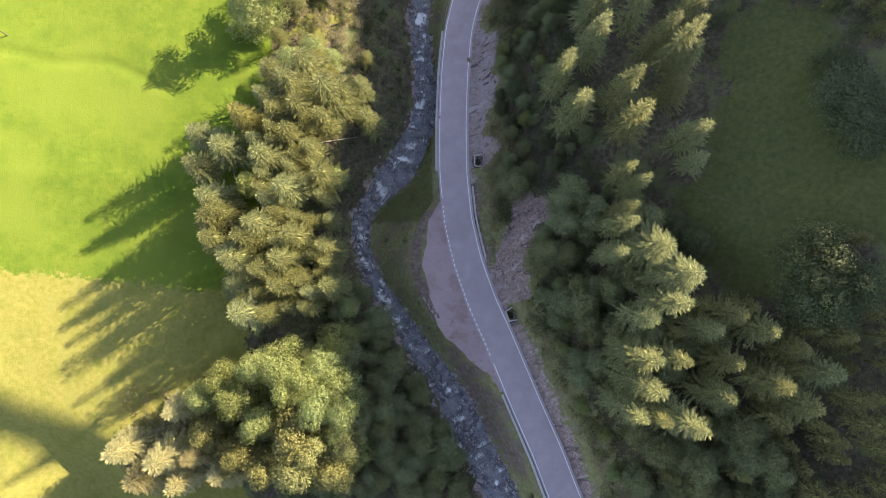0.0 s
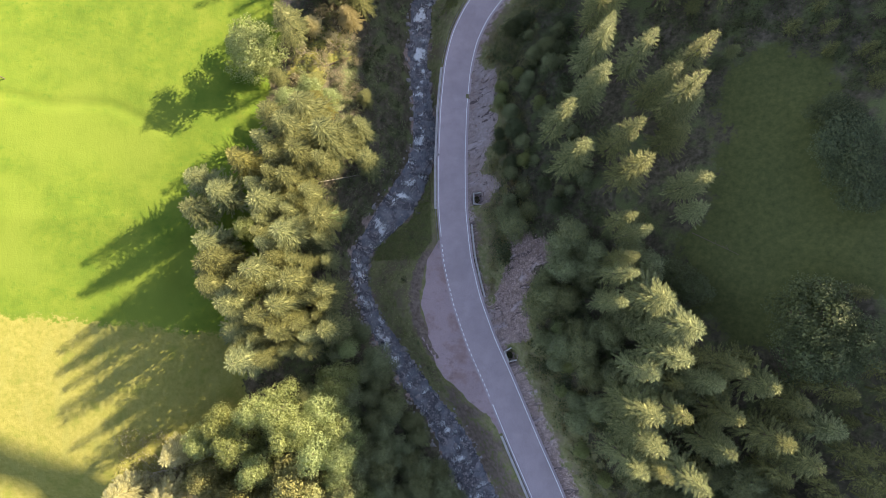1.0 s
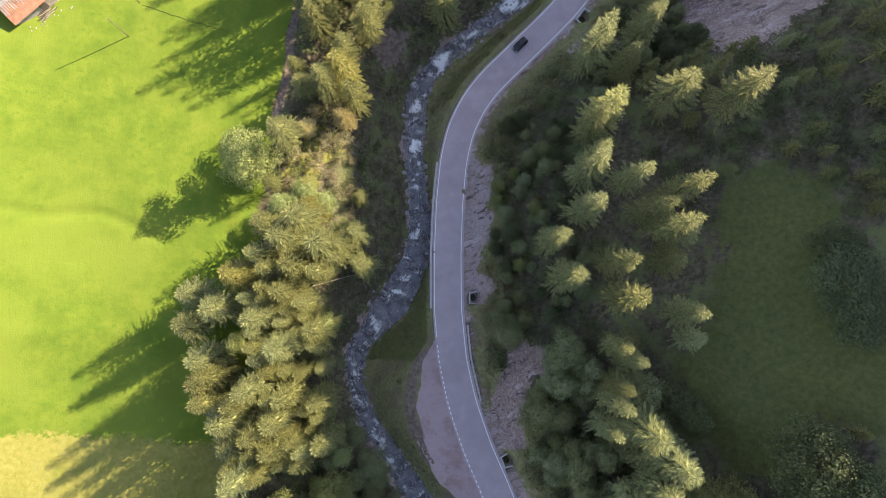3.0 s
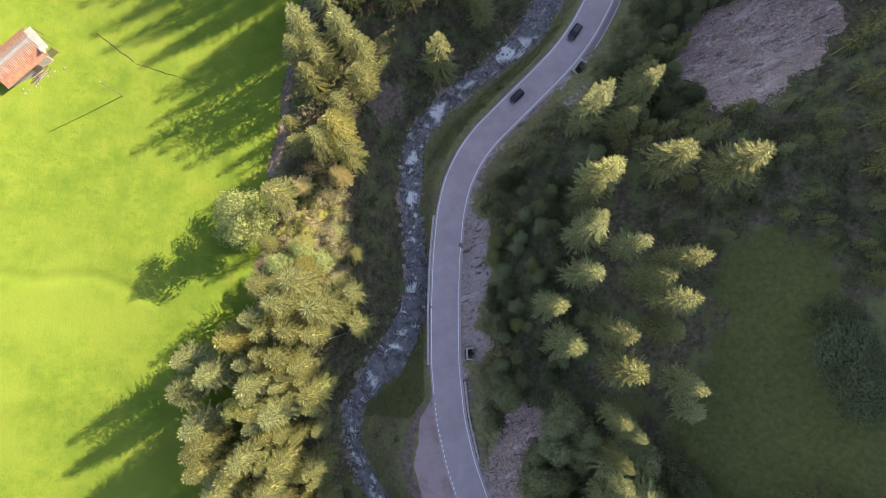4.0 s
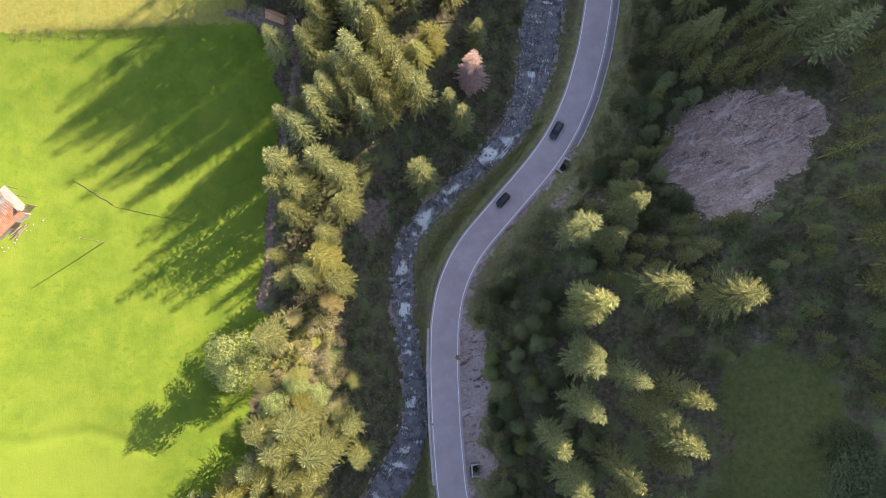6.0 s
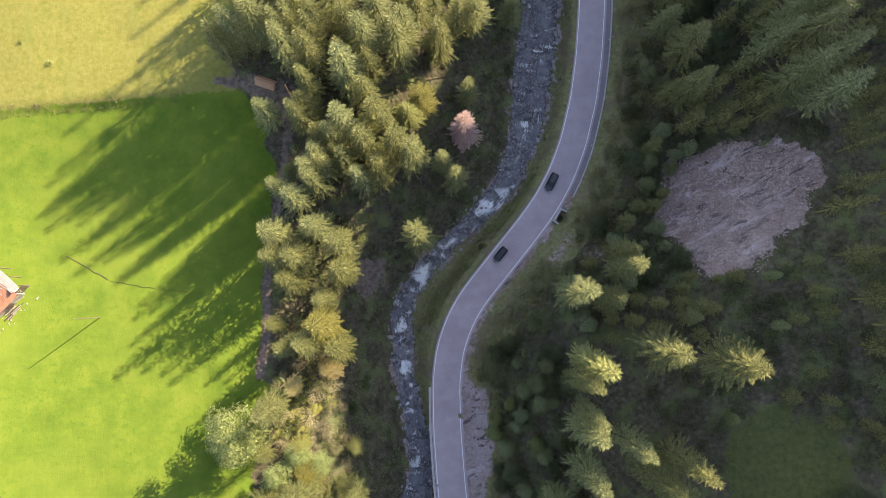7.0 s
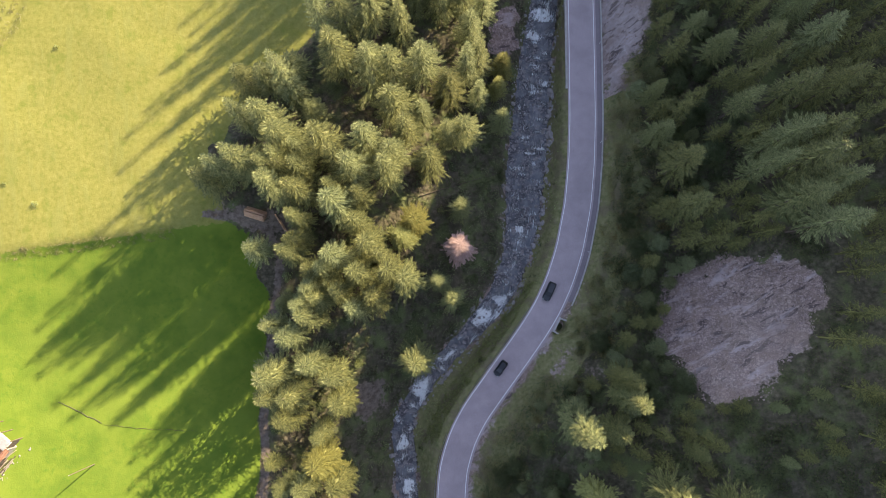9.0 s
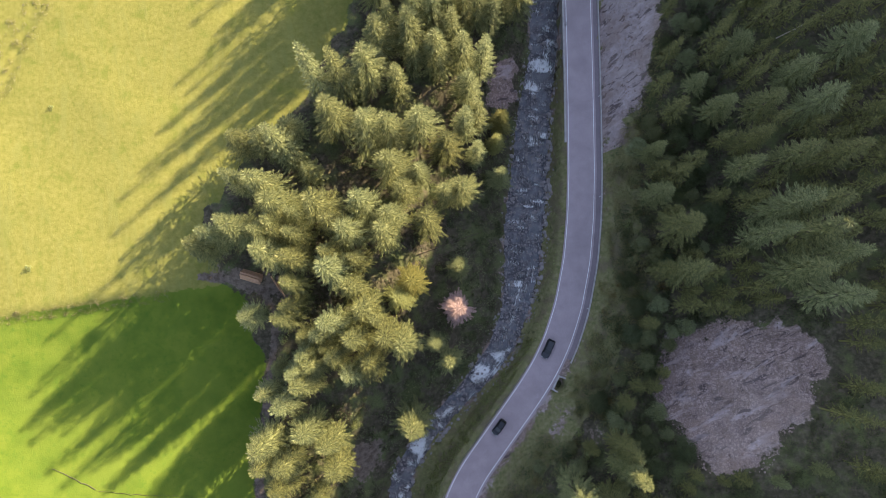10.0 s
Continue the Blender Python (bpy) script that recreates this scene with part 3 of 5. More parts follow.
    masks = {
        "meadow": np.maximum(left_grass * (1 - track) * (1 - 0.25 * np.exp(-(near_line(x, y, OLD_BANK) / 1.1) ** 2)), 0.0),
        "pale": inside(wx, wy, SUNNY_BANK, 2.0) * 0.5 + left_grass * np.maximum(ramp(y, 117.5, 120.5), 1 - ramp(y + 0.10 * (x + 75), -9.0, 0.0)),
        "gravel": gravel,
        "crushed": np.maximum.reduce([inside(x, y, p, 2.0) for p in (CUTTING, SLAB)]),
        "dirt": np.maximum.reduce([track * 0.95, np.where(e < -6, 1, 0) * 0.85 * np.exp(-((-e - 2 * ROAD_HALF - layby_w(y)) / 1.6) ** 2) * ramp(layby_w(y), 1.5, 4.0), inside(wx, wy, BARE_1, 2.0) * 0.8, inside(wx, wy, LOWER_BANK, 2.5) * 0.62, inside(wx, wy, BARE_3) * 0.62]),
        "verge": np.maximum.reduce([
            0.40 * np.exp(-(np.minimum(near_line(x, y, OLD_BANK), near_line(x, y, OLD_BANK_2)) / 1.2) ** 2),
            np.where((x > stream_x(y) + stream_w(y)) & (e < 9), 0.75, 0.1),
        ]),
        # right-hand meadow, where the grass is coloured darker to stand for shade
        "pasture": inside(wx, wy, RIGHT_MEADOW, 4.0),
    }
    for key, v in masks.items():
        a = me.attributes.new(key, "FLOAT", "POINT")
        a.data.foreach_set("value", v.astype(np.float32))
    me.update()
    return tagged(new("ground", me), "valley floor with meadows, forest soil, gravel and grassy banks", "ground", kind="structure")


def build_road():
    ys = list(np.arange(-150, 330, 1.5))
    v, f = strip([(-3.35, -0.35), (-3.35, 0.0), (0.0, 0.06), (3.5, 0.0), (3.5, -0.35)], ys)
    road = tagged(mesh_object("road", v, f, M_ASPHALT), "narrow grey asphalt mountain road with white edge lines", "road", kind="structure")

    v, f = strip([(3.46, 0.008), (4.62, -0.02)], [y for y in ys if 93 < y < 200])
    mesh_object("gutter", v, f, M_GUTTER, road, "darker paved gutter beside the road")

    def line(name, o, ys, w=0.085):
        h = 0.06 * (1 - abs(o) / 3.4)
        v, f = strip([(o - w, h + 0.006), (o + w, h + 0.006)], ys)
        mesh_object(name, v, f, M_PAINT, road, "white painted line")

    line("edge_line", 2.95, ys)
    line("edge_line", -2.95, [y for y in ys if y < -20])
    line("edge_line", -2.95, [y for y in ys if y > 12])
    y = -19.4
    while y < 12:
        line("line_dash", -2.95, [y, y + 0.28, y + 0.56], 0.10)
        y += 1.02
    ys = list(np.arange(-26.5, 13.1, 0.4))
    verts, faces = [], []
    for y in ys:
        dx = float(road_x(y + 0.5) - road_x(y - 0.5))
        n = math.hypot(dx, 1)
        w = float(layby_w(y)) - 0.3 + 0.18 * math.sin(y * 0.9) + 0.10 * math.sin(y * 2.3)
        for k in range(5):
            o = -3.3 - max(w, 0.1) * k / 4
            verts.append((float(road_x(y)) + o / n, y - o * dx / n, float(road_z(y)) - 0.01 - 0.02 * k - (0.2 if k == 4 else 0)))
    for i in range(len(ys) - 1):
        for k in range(4):
            a = i * 5 + k
            faces.append((a, a + 5, a + 6, a + 1))
    tagged(mesh_object("lay_by", verts, faces, M_LAYBY), "worn reddish-grey lay-by beside the road", "lay-by", kind="structure")
    return road


def build_water():
    ys = list(np.arange(-140, 320, 0.45))
    k = 19
    verts, faces, uv, rapid = [], [], [], []
    # small falls where the water breaks white: place along and across, length, breadth, strength
    r = random.Random(17)
    falls = [(15, -0.2, 1.6, .6, .9), (56, 0.0, 2.0, .5, 1.1), (66, 0.1, 1.5, .6, .9), (77, 0.0, 2.4, .8, 1.3), (91, -0.1, 2.0, .7, 1.0), (95, 0.3, 1.3, .5, .9), (162, 0.1, 2.2, .8, 1.5), (157, -0.5, 1.6, .4, 1.2)]
    y = -60.0
    while y < 190:
        calm = 0.8 if 98 < y < 128 else 1.0
        falls.append((y, r.uniform(-0.75, 0.75), r.uniform(0.5, 1.1), r.uniform(0.18, 0.5), calm * r.uniform(0.35, 1.05)))
        y += r.uniform(0.4, 1.7)
    falls = np.array(falls)
    for y in ys:
        dx = float(stream_x(y + 1) - stream_x(y - 1)) / 2
        n = math.hypot(dx, 1)
        w = (float(stream_w(y)) + 0.25) / max(n, 1.0) ** 0.35
        z = float(stream_z(y))
        along = y - falls[:, 0]
        # a sharp lip upstream, a drawn-out tail below it
        lip = falls[:, 4] * np.exp(-(along / (falls[:, 2] * np.where(along > 0, 1.0, 0.35))) ** 2)
        for j in range(k):
            u = 2 * j / (k - 1) - 1
            x, yy = float(stream_x(y)) + u * w / n, y - u * w * dx / n
            r = min(1.0, float(np.sum(lip * np.exp(-((u - falls[:, 1]) / falls[:, 3]) ** 2))))
            h = 0.10 * noise.noise((x * 1.1, yy * 0.7, 0)) + 0.22 * r * noise.noise((x * 1.9, yy * 1.3, 5))
            verts.append((x, yy, z - 0.12 + h - 0.10 * u * u))
            uv.append((u * w, y * n))
            rapid.append(r * (1 - 0.25 * abs(u)))
    for i in range(len(ys) - 1):
        for j in range(k - 1):
            a = i * k + j
            faces.append((a, a + 1, a + k + 1, a + k))
    ob = mesh_object("water", verts, faces, M_WATER, smooth=True)
    me = ob.data
    layer = me.uv_layers.new(name="flow")
    idx = np.zeros(len(me.loops), int)
    me.loops.foreach_get("vertex_index", idx)
    layer.data.foreach_set("uv", np.array(uv)[idx].ravel())
    a = me.attributes.new("rapid", "FLOAT", "POINT")
    a.data.foreach_set("value", np.array(rapid, np.float32))
    return tagged(ob, "fast mountain stream with white rapids over stones", "stream", kind="structure")


def build_wall(name, y0, y1, o, width, top, bottom, label):
    ys = list(np.linspace(y0, y1, max(4, int((y1 - y0) / 1.2))))
    v, f = strip([(o, bottom), (o, top), (o + width, top), (o + width, bottom), (o, bottom)], ys)
    v, f = capped(v, f, 5)
    return tagged(mesh_object(name, v, f, M_CONCRETE), label, "wall", kind="structure")


def build_rail(y0, y1, o, label):
    """A steel guard rail on posts."""
    y = (y0 + y1) / 2
    base = (float(road_x(y)), y, float(road_z(y)))
    rail = thing("guard_rail", pose(*base), label, "guard rail", "guard rails")
    ys = list(np.linspace(y0, y1, max(4, int(y1 - y0))))
    v, f = strip([(o, 0.55), (o - 0.05, 0.68), (o, 0.80), (o + 0.04, 0.68), (o, 0.55)], ys)
    v = [(a - base[0], b - base[1], c - base[2]) for a, b, c in v]
    mesh_object("beam", v, f, M_STEEL, rail)
    for yy in np.arange(y0 + 0.3, y1, 2.5):
        v, f = strip([(o - 0.12, 0), (o - 0.05, 0)], [yy, yy + 0.1])
        bm = bmesh.new()
        x, yv, zz = v[0]
        box(bm, (0.09, 0.09, 1.1), (x - base[0], yv - base[1], zz - base[2] + 0.25))
        part("post", bm, M_DARK_STEEL, rail)
    return rail


def build_ditch(line, width):
    """A narrow drain cut into the turf, its dark earth bare."""
    r = random.Random(3)
    verts, faces = [], []
    for (ax, ay), (bx, by) in zip(line, line[1:]):
        n = int(math.hypot(bx - ax, by - ay) / 0.7)
        for i in range(n):
            t = i / n
            x, y = ax + (bx - ax) * t + r.uniform(-.12, .12), ay + (by - ay) * t + r.uniform(-.12, .12)
            w = width * r.uniform(0.4, 1.2)
            nx, ny = -(by - ay), bx - ax
            k = math.hypot(nx, ny)
            for o, h in ((-1.0, 0.03), (-0.4, 0.09), (0.4, 0.08), (1.0, 0.03)):
                px, py = x + nx / k * o * w, y + ny / k * o * w
                verts.append((px, py, float(ground_z(px, py)) + h))
    for i in range(len(verts) // 4 - 1):
        for j in range(3):
            a = i * 4 + j
            faces.append((a, a + 1, a + 5, a + 4))
    return tagged(mesh_object("turf_drain", verts, faces, M_SOIL), "narrow dark earth drain across the meadow", "drain", kind="structure")


build_ground()
build_ditch(DITCH[:2], 0.11)
build_ditch(DITCH[1:], 0.035)
road = build_road()
build_water()
build_wall("wall_stream_side", 19.5, 52.0, -3.95, 0.5, 0.22, -8.0, "grey concrete retaining wall between road and stream")
build_wall("wall_lower_road", -62.0, -27.0, -4.0, 0.5, 0.3, -5.0, "grey concrete retaining wall below the road")
build_wall("wall_cutting", -1.0, 15.5, 3.75, 0.35, 0.55, -0.6, "low concrete wall at the foot of the grassy cutting")
build_wall("wall_slab", 94.0, 176.0, 4.55, 0.3, 0.38, -0.6, "low concrete kerb wall along the outer road edge")
build_wall("wall_stream_upper", 141.0, 200.0, -3.9, 0.45, 0.25, -7.0, "concrete retaining wall above the stream bed")


# ---- trees and shrubs ----
def pydata(name, verts, faces, material):
    me = bpy.data.meshes.new(name)
    verts = np.asarray(verts, float)
    me.from_pydata(verts.tolist(), [], faces)
    me.materials.append(material)
    me.update()
    return me


def sprays(centres, along, across, sizes):
    """Lozenge-shaped sprays: centre, direction and breadth of each; returns vertices and faces."""
    c, a, b = np.asarray(centres), np.asarray(along), np.asarray(across)
    s = np.asarray(sizes)[:, None]
    v = np.stack([c, c + a * s * 0.45 + b * s * 0.28, c + a * s, c + a * s * 0.45 - b * s * 0.28], 1).reshape(-1, 3)
    return v, [tuple(range(4 * i, 4 * i + 4)) for i in range(len(c))]


def spruce_crown(seed, H=24.0, R=3.9, bare=0.12, full=1.0, fine=0.42):
    """Whorls of drooping boughs, each a fishbone of needle sprays; fine: how close the sprays sit."""
    r = np.random.RandomState(seed)
    C, A, B, S = [], [], [], []
    z = bare * H
    up = np.array([0, 0, 1.0])

    def spray(p, d, w):
        n = np.cross(d, up + r.uniform(-.4, .4, 3))
        C.append(p), A.append(d / np.linalg.norm(d)), B.append(n / np.linalg.norm(n) * (0.22 + 0.36 * fine)), S.append(w)

    lop = r.uniform(0.75, 1.15, 8)
    while z < H * 0.99:
        u = (z - bare * H) / (H * (1 - bare))
        reach = R * (1 - u) ** 0.78 * min(1.0, 0.6 + 1.8 * u) + 0.15
        count = int(round(r.randint(7, 10) * full)) if u < 0.9 else 6
        a0 = r.rand() * 6.28
        for k in range(count):
            az = a0 + 6.283 * k / count + r.uniform(-0.3, 0.3)
            L = reach * r.uniform(0.7, 1.12) * lop[int(az / 0.785) % 8]
            out = np.array([math.cos(az), math.sin(az), 0])
            side = np.array([-math.sin(az), math.cos(az), 0])
            droop = -0.10 - 0.42 * (1 - u) + r.uniform(-0.1, 0.1)
            if u > 0.88:
                droop = 0.45
            steps = max(3, int(L / (0.44 * fine)))
            for i in range(steps):
                s = (i + 0.7) / steps
                if s < 0.3 and L > 1.5:
                    continue
                p = out * (L * s) + up * (z + L * (droop * s + 0.25 * s * s) + r.uniform(-.05, .05))
                w = (0.41 + 0.42 * (1 - s) * min(1.0, L / 2)) * (0.62 + 0.38 * fine)
                for sg in (-1, 1):
                    spray(p, out * r.uniform(0.8, 1.1) + side * sg * r.uniform(0.35, 0.65) + up * (-0.10 + r.uniform(-.2, .2)), w * r.uniform(0.85, 1.25))
            spray(out * L * 0.85 + up * (z + L * (droop * 0.85 + 0.18)), out + up * (droop + 0.35), 0.5 + 0.25 * fine)
        z += (0.72 - 0.25 * u) * r.uniform(0.85, 1.15) * H / 24
    # the dense dark heart of the crown
    for k in range(int(260 * full)):
        u = r.rand() ** 1.2 * 0.8
        az, q = r.uniform(0, 6.28), R * (1 - u) ** 0.8 * r.uniform(0.05, 0.42)
        out = np.array([math.cos(az), math.sin(az), 0])
        spray(out * q + up * (bare * H + u * H * (1 - bare)), out * 0.7 - up * r.uniform(0.5, 1.4), r.uniform(0.7, 1.1))
        B[-1] = B[-1] * 1.5
    for k in range(4):
        az = k * 1.57
        spray(np.array([0, 0, H - 0.7]), np.array([0.15 * math.cos(az), 0.15 * math.sin(az), 1.0]), 0.5)
    return sprays(C, A, B, S)


def leaf_cloud(seed, lobes, leaf=0.34, density=9.0):
    """Leaf clumps on the skin of many lobes (x, y, z, radius, flatness)."""
    r = np.random.RandomState(seed)
    C, A, B, S = [], [], [], []
    for x, y, z, R, flat in lobes:
        n = int(density * 4 * R * R)
        d = r.normal(size=(n, 3))
        d /= np.linalg.norm(d, axis=1)[:, None]
        d[:, 2] = np.where(d[:, 2] < -0.45, -d[:, 2], d[:, 2])
        rad = R * (1 + 0.16 * np.sin(d[:, 0] * 5 + seed) * np.cos(d[:, 1] * 6 + z)) * r.uniform(0.72, 1.08, n)
        p = np.array([x, y, z]) + d * rad[:, None] * np.array([1, 1, flat])
        a = np.cross(d, r.normal(size=(n, 3)))
        a = a / np.linalg.norm(a, axis=1)[:, None] + 0.35 * d
        b = np.cross(d + 0.7 * r.normal(size=(n, 3)), a)
        b /= np.linalg.norm(b, axis=1)[:, None]
        C.append(p), A.append(a), B.append(b * 1.35), S.append(leaf * r.uniform(0.7, 1.4, n))
    return sprays(np.concatenate(C), np.concatenate(A), np.concatenate(B), np.concatenate(S))


def stem(bm, pts, r0, r1, sides=6):
    for i in range(len(pts) - 1):
        k0, k1 = i / (len(pts) - 1), (i + 1) / (len(pts) - 1)
        tube(bm, pts[i], pts[i + 1], r0 + (r1 - r0) * k0, r0 + (r1 - r0) * k1, sides)


def make_spruce(seed, crown_material, label, category, group, H=24.0, R=3.9, bare=0.12, full=1.0):
    tree = thing("spruce_tree", Matrix(), label, category, group)
    bm = bmesh.new()
    r = random.Random(seed)
    stem(bm, [(0, 0, -1.2), (0, 0, H * 0.3), (r.uniform(-.1, .1), r.uniform(-.1, .1), H * 0.97)], 0.27, 0.03, 7)
    for k in range(int(26 * (1 - full * 0.3))):
        z, a, ln = r.uniform(0.06, 0.55) * H, r.uniform(0, 6.28), r.uniform(0.7, 1.7)
        tube(bm, (0, 0, z), (ln * math.cos(a), ln * math.sin(a), z - 0.25), 0.035, 0.01, 4)
    part("trunk", bm, M_BARK, tree)
    v, f = spruce_crown(seed, H, R, bare, full)
    ob = new("crown", pydata("crown", v, f, crown_material))
    ob.parent = tree
    return tree


def make_broadleaf(seed, crown_material, label, category, group, H=17.0, R=4.2, leaf=0.21, density=40):
    tree = thing("broadleaf_tree", Matrix(), label, category, group)
    r = random.Random(seed)
    bm = bmesh.new()
    stem(bm, [(0, 0, -1), (0.1, 0, H * 0.25), (0.0, 0.15, H * 0.6), (0.1, 0.1, H * 0.85)], 0.26, 0.06, 7)
    lobes = [(0, 0, H * 0.88, R * 0.42, 0.9)]
    for k in range(13):
        a, u = k * 2.4 + r.uniform(-.3, .3), (k + 0.5) / 13
        d = R * (0.72 - 0.3 * u) * r.uniform(0.7, 1.1)
        z = H * (0.20 + 0.64 * u)
        x, y = d * math.cos(a), d * math.sin(a)
        tube(bm, (0, 0.05, z - 0.12 * H), (x * 0.85, y * 0.85, z), 0.09, 0.02, 5)
        lobes.append((x, y, z, R * r.uniform(0.34, 0.52), r.uniform(0.7, 0.95)))
    part("trunk", bm, M_BARK, tree)
    v, f = leaf_cloud(seed, lobes, leaf, density)
    heart, g = leaf_cloud(seed + 5, [(x, y, z, q * 0.6, e) for x, y, z, q, e in lobes], 0.5, 12)
    f = f + [tuple(i + len(v) for i in q) for q in g]
    v = np.concatenate([v, heart])
    ob = new("crown", pydata("crown", v, f, crown_material))
    ob.parent = tree
    return tree


def make_shrub(seed, leaf_material, label, category, group):
    """About 2 m across and 2 m high."""
    bush = thing("shrub", Matrix(), label, category, group)
    r = random.Random(seed)
    bm = bmesh.new()
    lobes = []
    for k in range(11):
        a, d = k * 2.4 + r.uniform(-.4, .4), r.uniform(0.1, 1.15)
        x, y, z = d * math.cos(a), d * math.sin(a), r.uniform(0.5, 1.8) * (1 - 0.3 * d)
        tube(bm, (x * 0.2, y * 0.2, -0.4), (x, y, z), 0.035, 0.01, 4)
        lobes.append((x, y, z, r.uniform(0.22, 0.52), r.uniform(0.7, 1.0)))
    part("trunk", bm, M_BARK, bush)
    v, f = leaf_cloud(seed, lobes, 0.17, 42)
    ob = new("foliage", pydata("foliage", v, f, leaf_material))
    ob.parent = bush
    return bush


def make_brush(seed, leaf_material, label, category, group):
    """Straggling dry brush, about 5 m across and 4 m high."""
    bush = thing("dry_bush", Matrix(), label, category, group)
    r = random.Random(seed)
    bm = bmesh.new()
    lobes = []
    for k in range(22):
        a, d = k * 2.4, r.uniform(0.3, 2.2)
        x, y, z = d * math.cos(a), d * math.sin(a), r.uniform(1.2, 3.8) * (1 - 0.2 * d / 2.2)
        tube(bm, (x * 0.3, y * 0.3, -0.5), (x * 1.05, y * 1.05, z), 0.05, 0.01, 4)
        tube(bm, (x * 0.6, y * 0.6, z * 0.6), (x * 1.2 + r.uniform(-.6, .6), y * 1.2 + r.uniform(-.6, .6), z + 0.3), 0.03, 0.008, 4)
        lobes.append((x, y, z, r.uniform(0.35, 0.75), r.uniform(0.7, 1.0)))
    part("trunk", bm, M_PALE_BARK, bush)
    v, f = leaf_cloud(seed, lobes, 0.17, 40)
    ob = new("foliage", pydata("foliage", v, f, leaf_material))
    ob.parent = bush
    return bush


def plant(proto, x, y, sx, sz, turn, sink=0.15):
    m = pose(x, y, float(ground_z(x, y)) - sink, 0, 0, turn) @ Matrix.Diagonal((sx, sx, sz, 1))
    return copy_thing(proto, m)


LEFT_LOW_SPRUCE = [(-44.7, 10.3, 16.5, 2.8), (-44.3, 6.5, 17.5, 2.8), (-35.6, 5.2, 21, 2.8), (-29.7, 3.3, 21, 2.8), (-24.3, 1.6, 21, 2.2), (-23.5, -6, 20, 2.6), (-40.6, -0.8, 17.5, 2.8), (-34.6, -3.1, 21, 2.8), (-31.8, -6.1, 20, 2.8), (-37.8, 2.8, 20, 2.8), (-28, -10, 15, 2), (-28.3, -19.4, 9, 1.4), (-48.2, 16.4, 12.5, 2.8), (-43, 19.6, 14.5, 2.8), (-34.8, 18.1, 19, 2.8), (-31.2, 12.4, 19, 2.8), (-25.3, 15.7, 18, 2.8), (-44.3, 2.7, 16.5, 2.8), (-39.8, -6.2, 15.5, 2.8), (-37.2, -11.1, 23.5, 2.8), (-31.4, -1.2, 20, 2.8), (-42.8, 7.6, 16.5, 2.8)]
LEFT_LOW_BROADLEAF = [(-38.8, 13.2, 14, 2.2), (-23.8, 16.3, 12, 1.6), (-22.6, -17.2, 10, 3), (-21, -10.6, 9, 2)]
LEFT_GROVE_BROADLEAF = [(-36.6, -22, 17, 2.8), (-31.9, -21.1, 19, 3), (-27.5, -23.3, 19, 3), (-20.7, -29.8, 16, 3), (-21.5, -25.3, 16, 2.8), (-43.7, -24.5, 15, 2.8), (-47.3, -27.7, 13, 2.4), (-30.2, -25.4, 19, 2.8), (-21.7, -34.8, 14, 2.8), (-18.4, -39.4, 11, 2.6), (-39.9, -27.3, 17, 2.8), (-35.9, -31.8, 17, 2.6), (-24.9, -28.8, 18, 3), (-24.6, -21.7, 15, 2.4)]
LEFT_GROVE_PALE = [(-61.1, -36.9, 13, 3.2), (-53.3, -38.2, 15, 3.6), (-57.6, -41.9, 14, 3.4), (-48.2, -38.2, 14, 3), (-43.2, -41.9, 14, 3), (-52.2, -30.2, 11, 2.4), (-50.5, -43.4, 14, 3.2)]
LEFT_GROVE_BRUSH = [(-57, -36, 6, 3), (-53, -34.5, 6, 3), (-50, -37, 7, 3), (-55, -39.5, 7, 3.2), (-60, -40, 6, 3), (-47.5, -41, 6, 2.8), (-63, -38.5, 5, 2.6)]
LEFT_GROVE_SPRUCE = [(-29, -34.3, 18, 3.6), (-40.3, -38.4, 16, 3), (-34.8, -40.3, 17, 3), (-26.3, -37.6, 17, 3), (-29, -40.6, 17, 3.2), (-22, -41.5, 16, 3), (-46.7, -34.7, 13, 2.6), (-20.5, -37, 14, 2.6)]
LEFT_MID_SPRUCE = [(-32.1, 54.2, 18.5, 2.6), (-35.3, 45.1, 9, 1.6), (-18.4, 35.1, 13, 2.2), (-17, 28.4, 13, 2.4), (-28.4, 37.1, 17, 3.4), (-31, 33.2, 17, 3), (-24.4, 32, 18, 3.4), (-34.9, 36.1, 14, 2.6), (-21.8, 32.6, 14, 2.6), (-29.2, 28.1, 17, 3), (-47.8, 22.4, 14, 2.4), (-30.7, 22.9, 18, 2.8)]
LEFT_MID_BROADLEAF = [(-39.7, 49.7, 14, 4.4), (-38.4, 48.4, 10, 2.6), (-29, 43.5, 6, 2), (-25.3, 41.2, 6, 2), (-32.9, 40.2, 7, 2.2)]
LEFT_MID_YELLOW = [(-39.6, 26.2, 16, 2.8), (-27.4, 40.1, 8, 2.4)]
LEFT_MID_PALE = [(-25.1, 55, 6, 2.2), (-31.1, 51.9, 7, 2.2), (-27.1, 50.3, 6, 2.4), (-22, 55.9, 5, 2)]
LEFT_BANK_SPRUCE = [(-18.1, 43.1, 6, 1.6), (-20.7, 36.3, 8, 1.8)]
LEFT_BANK_PALE = [(-21.8, 59.8, 9, 2.2), (-29.1, 56.9, 7, 2)]
LEFT_BANK_YELLOW = [(-28.4, 45.1, 6, 1.8)]
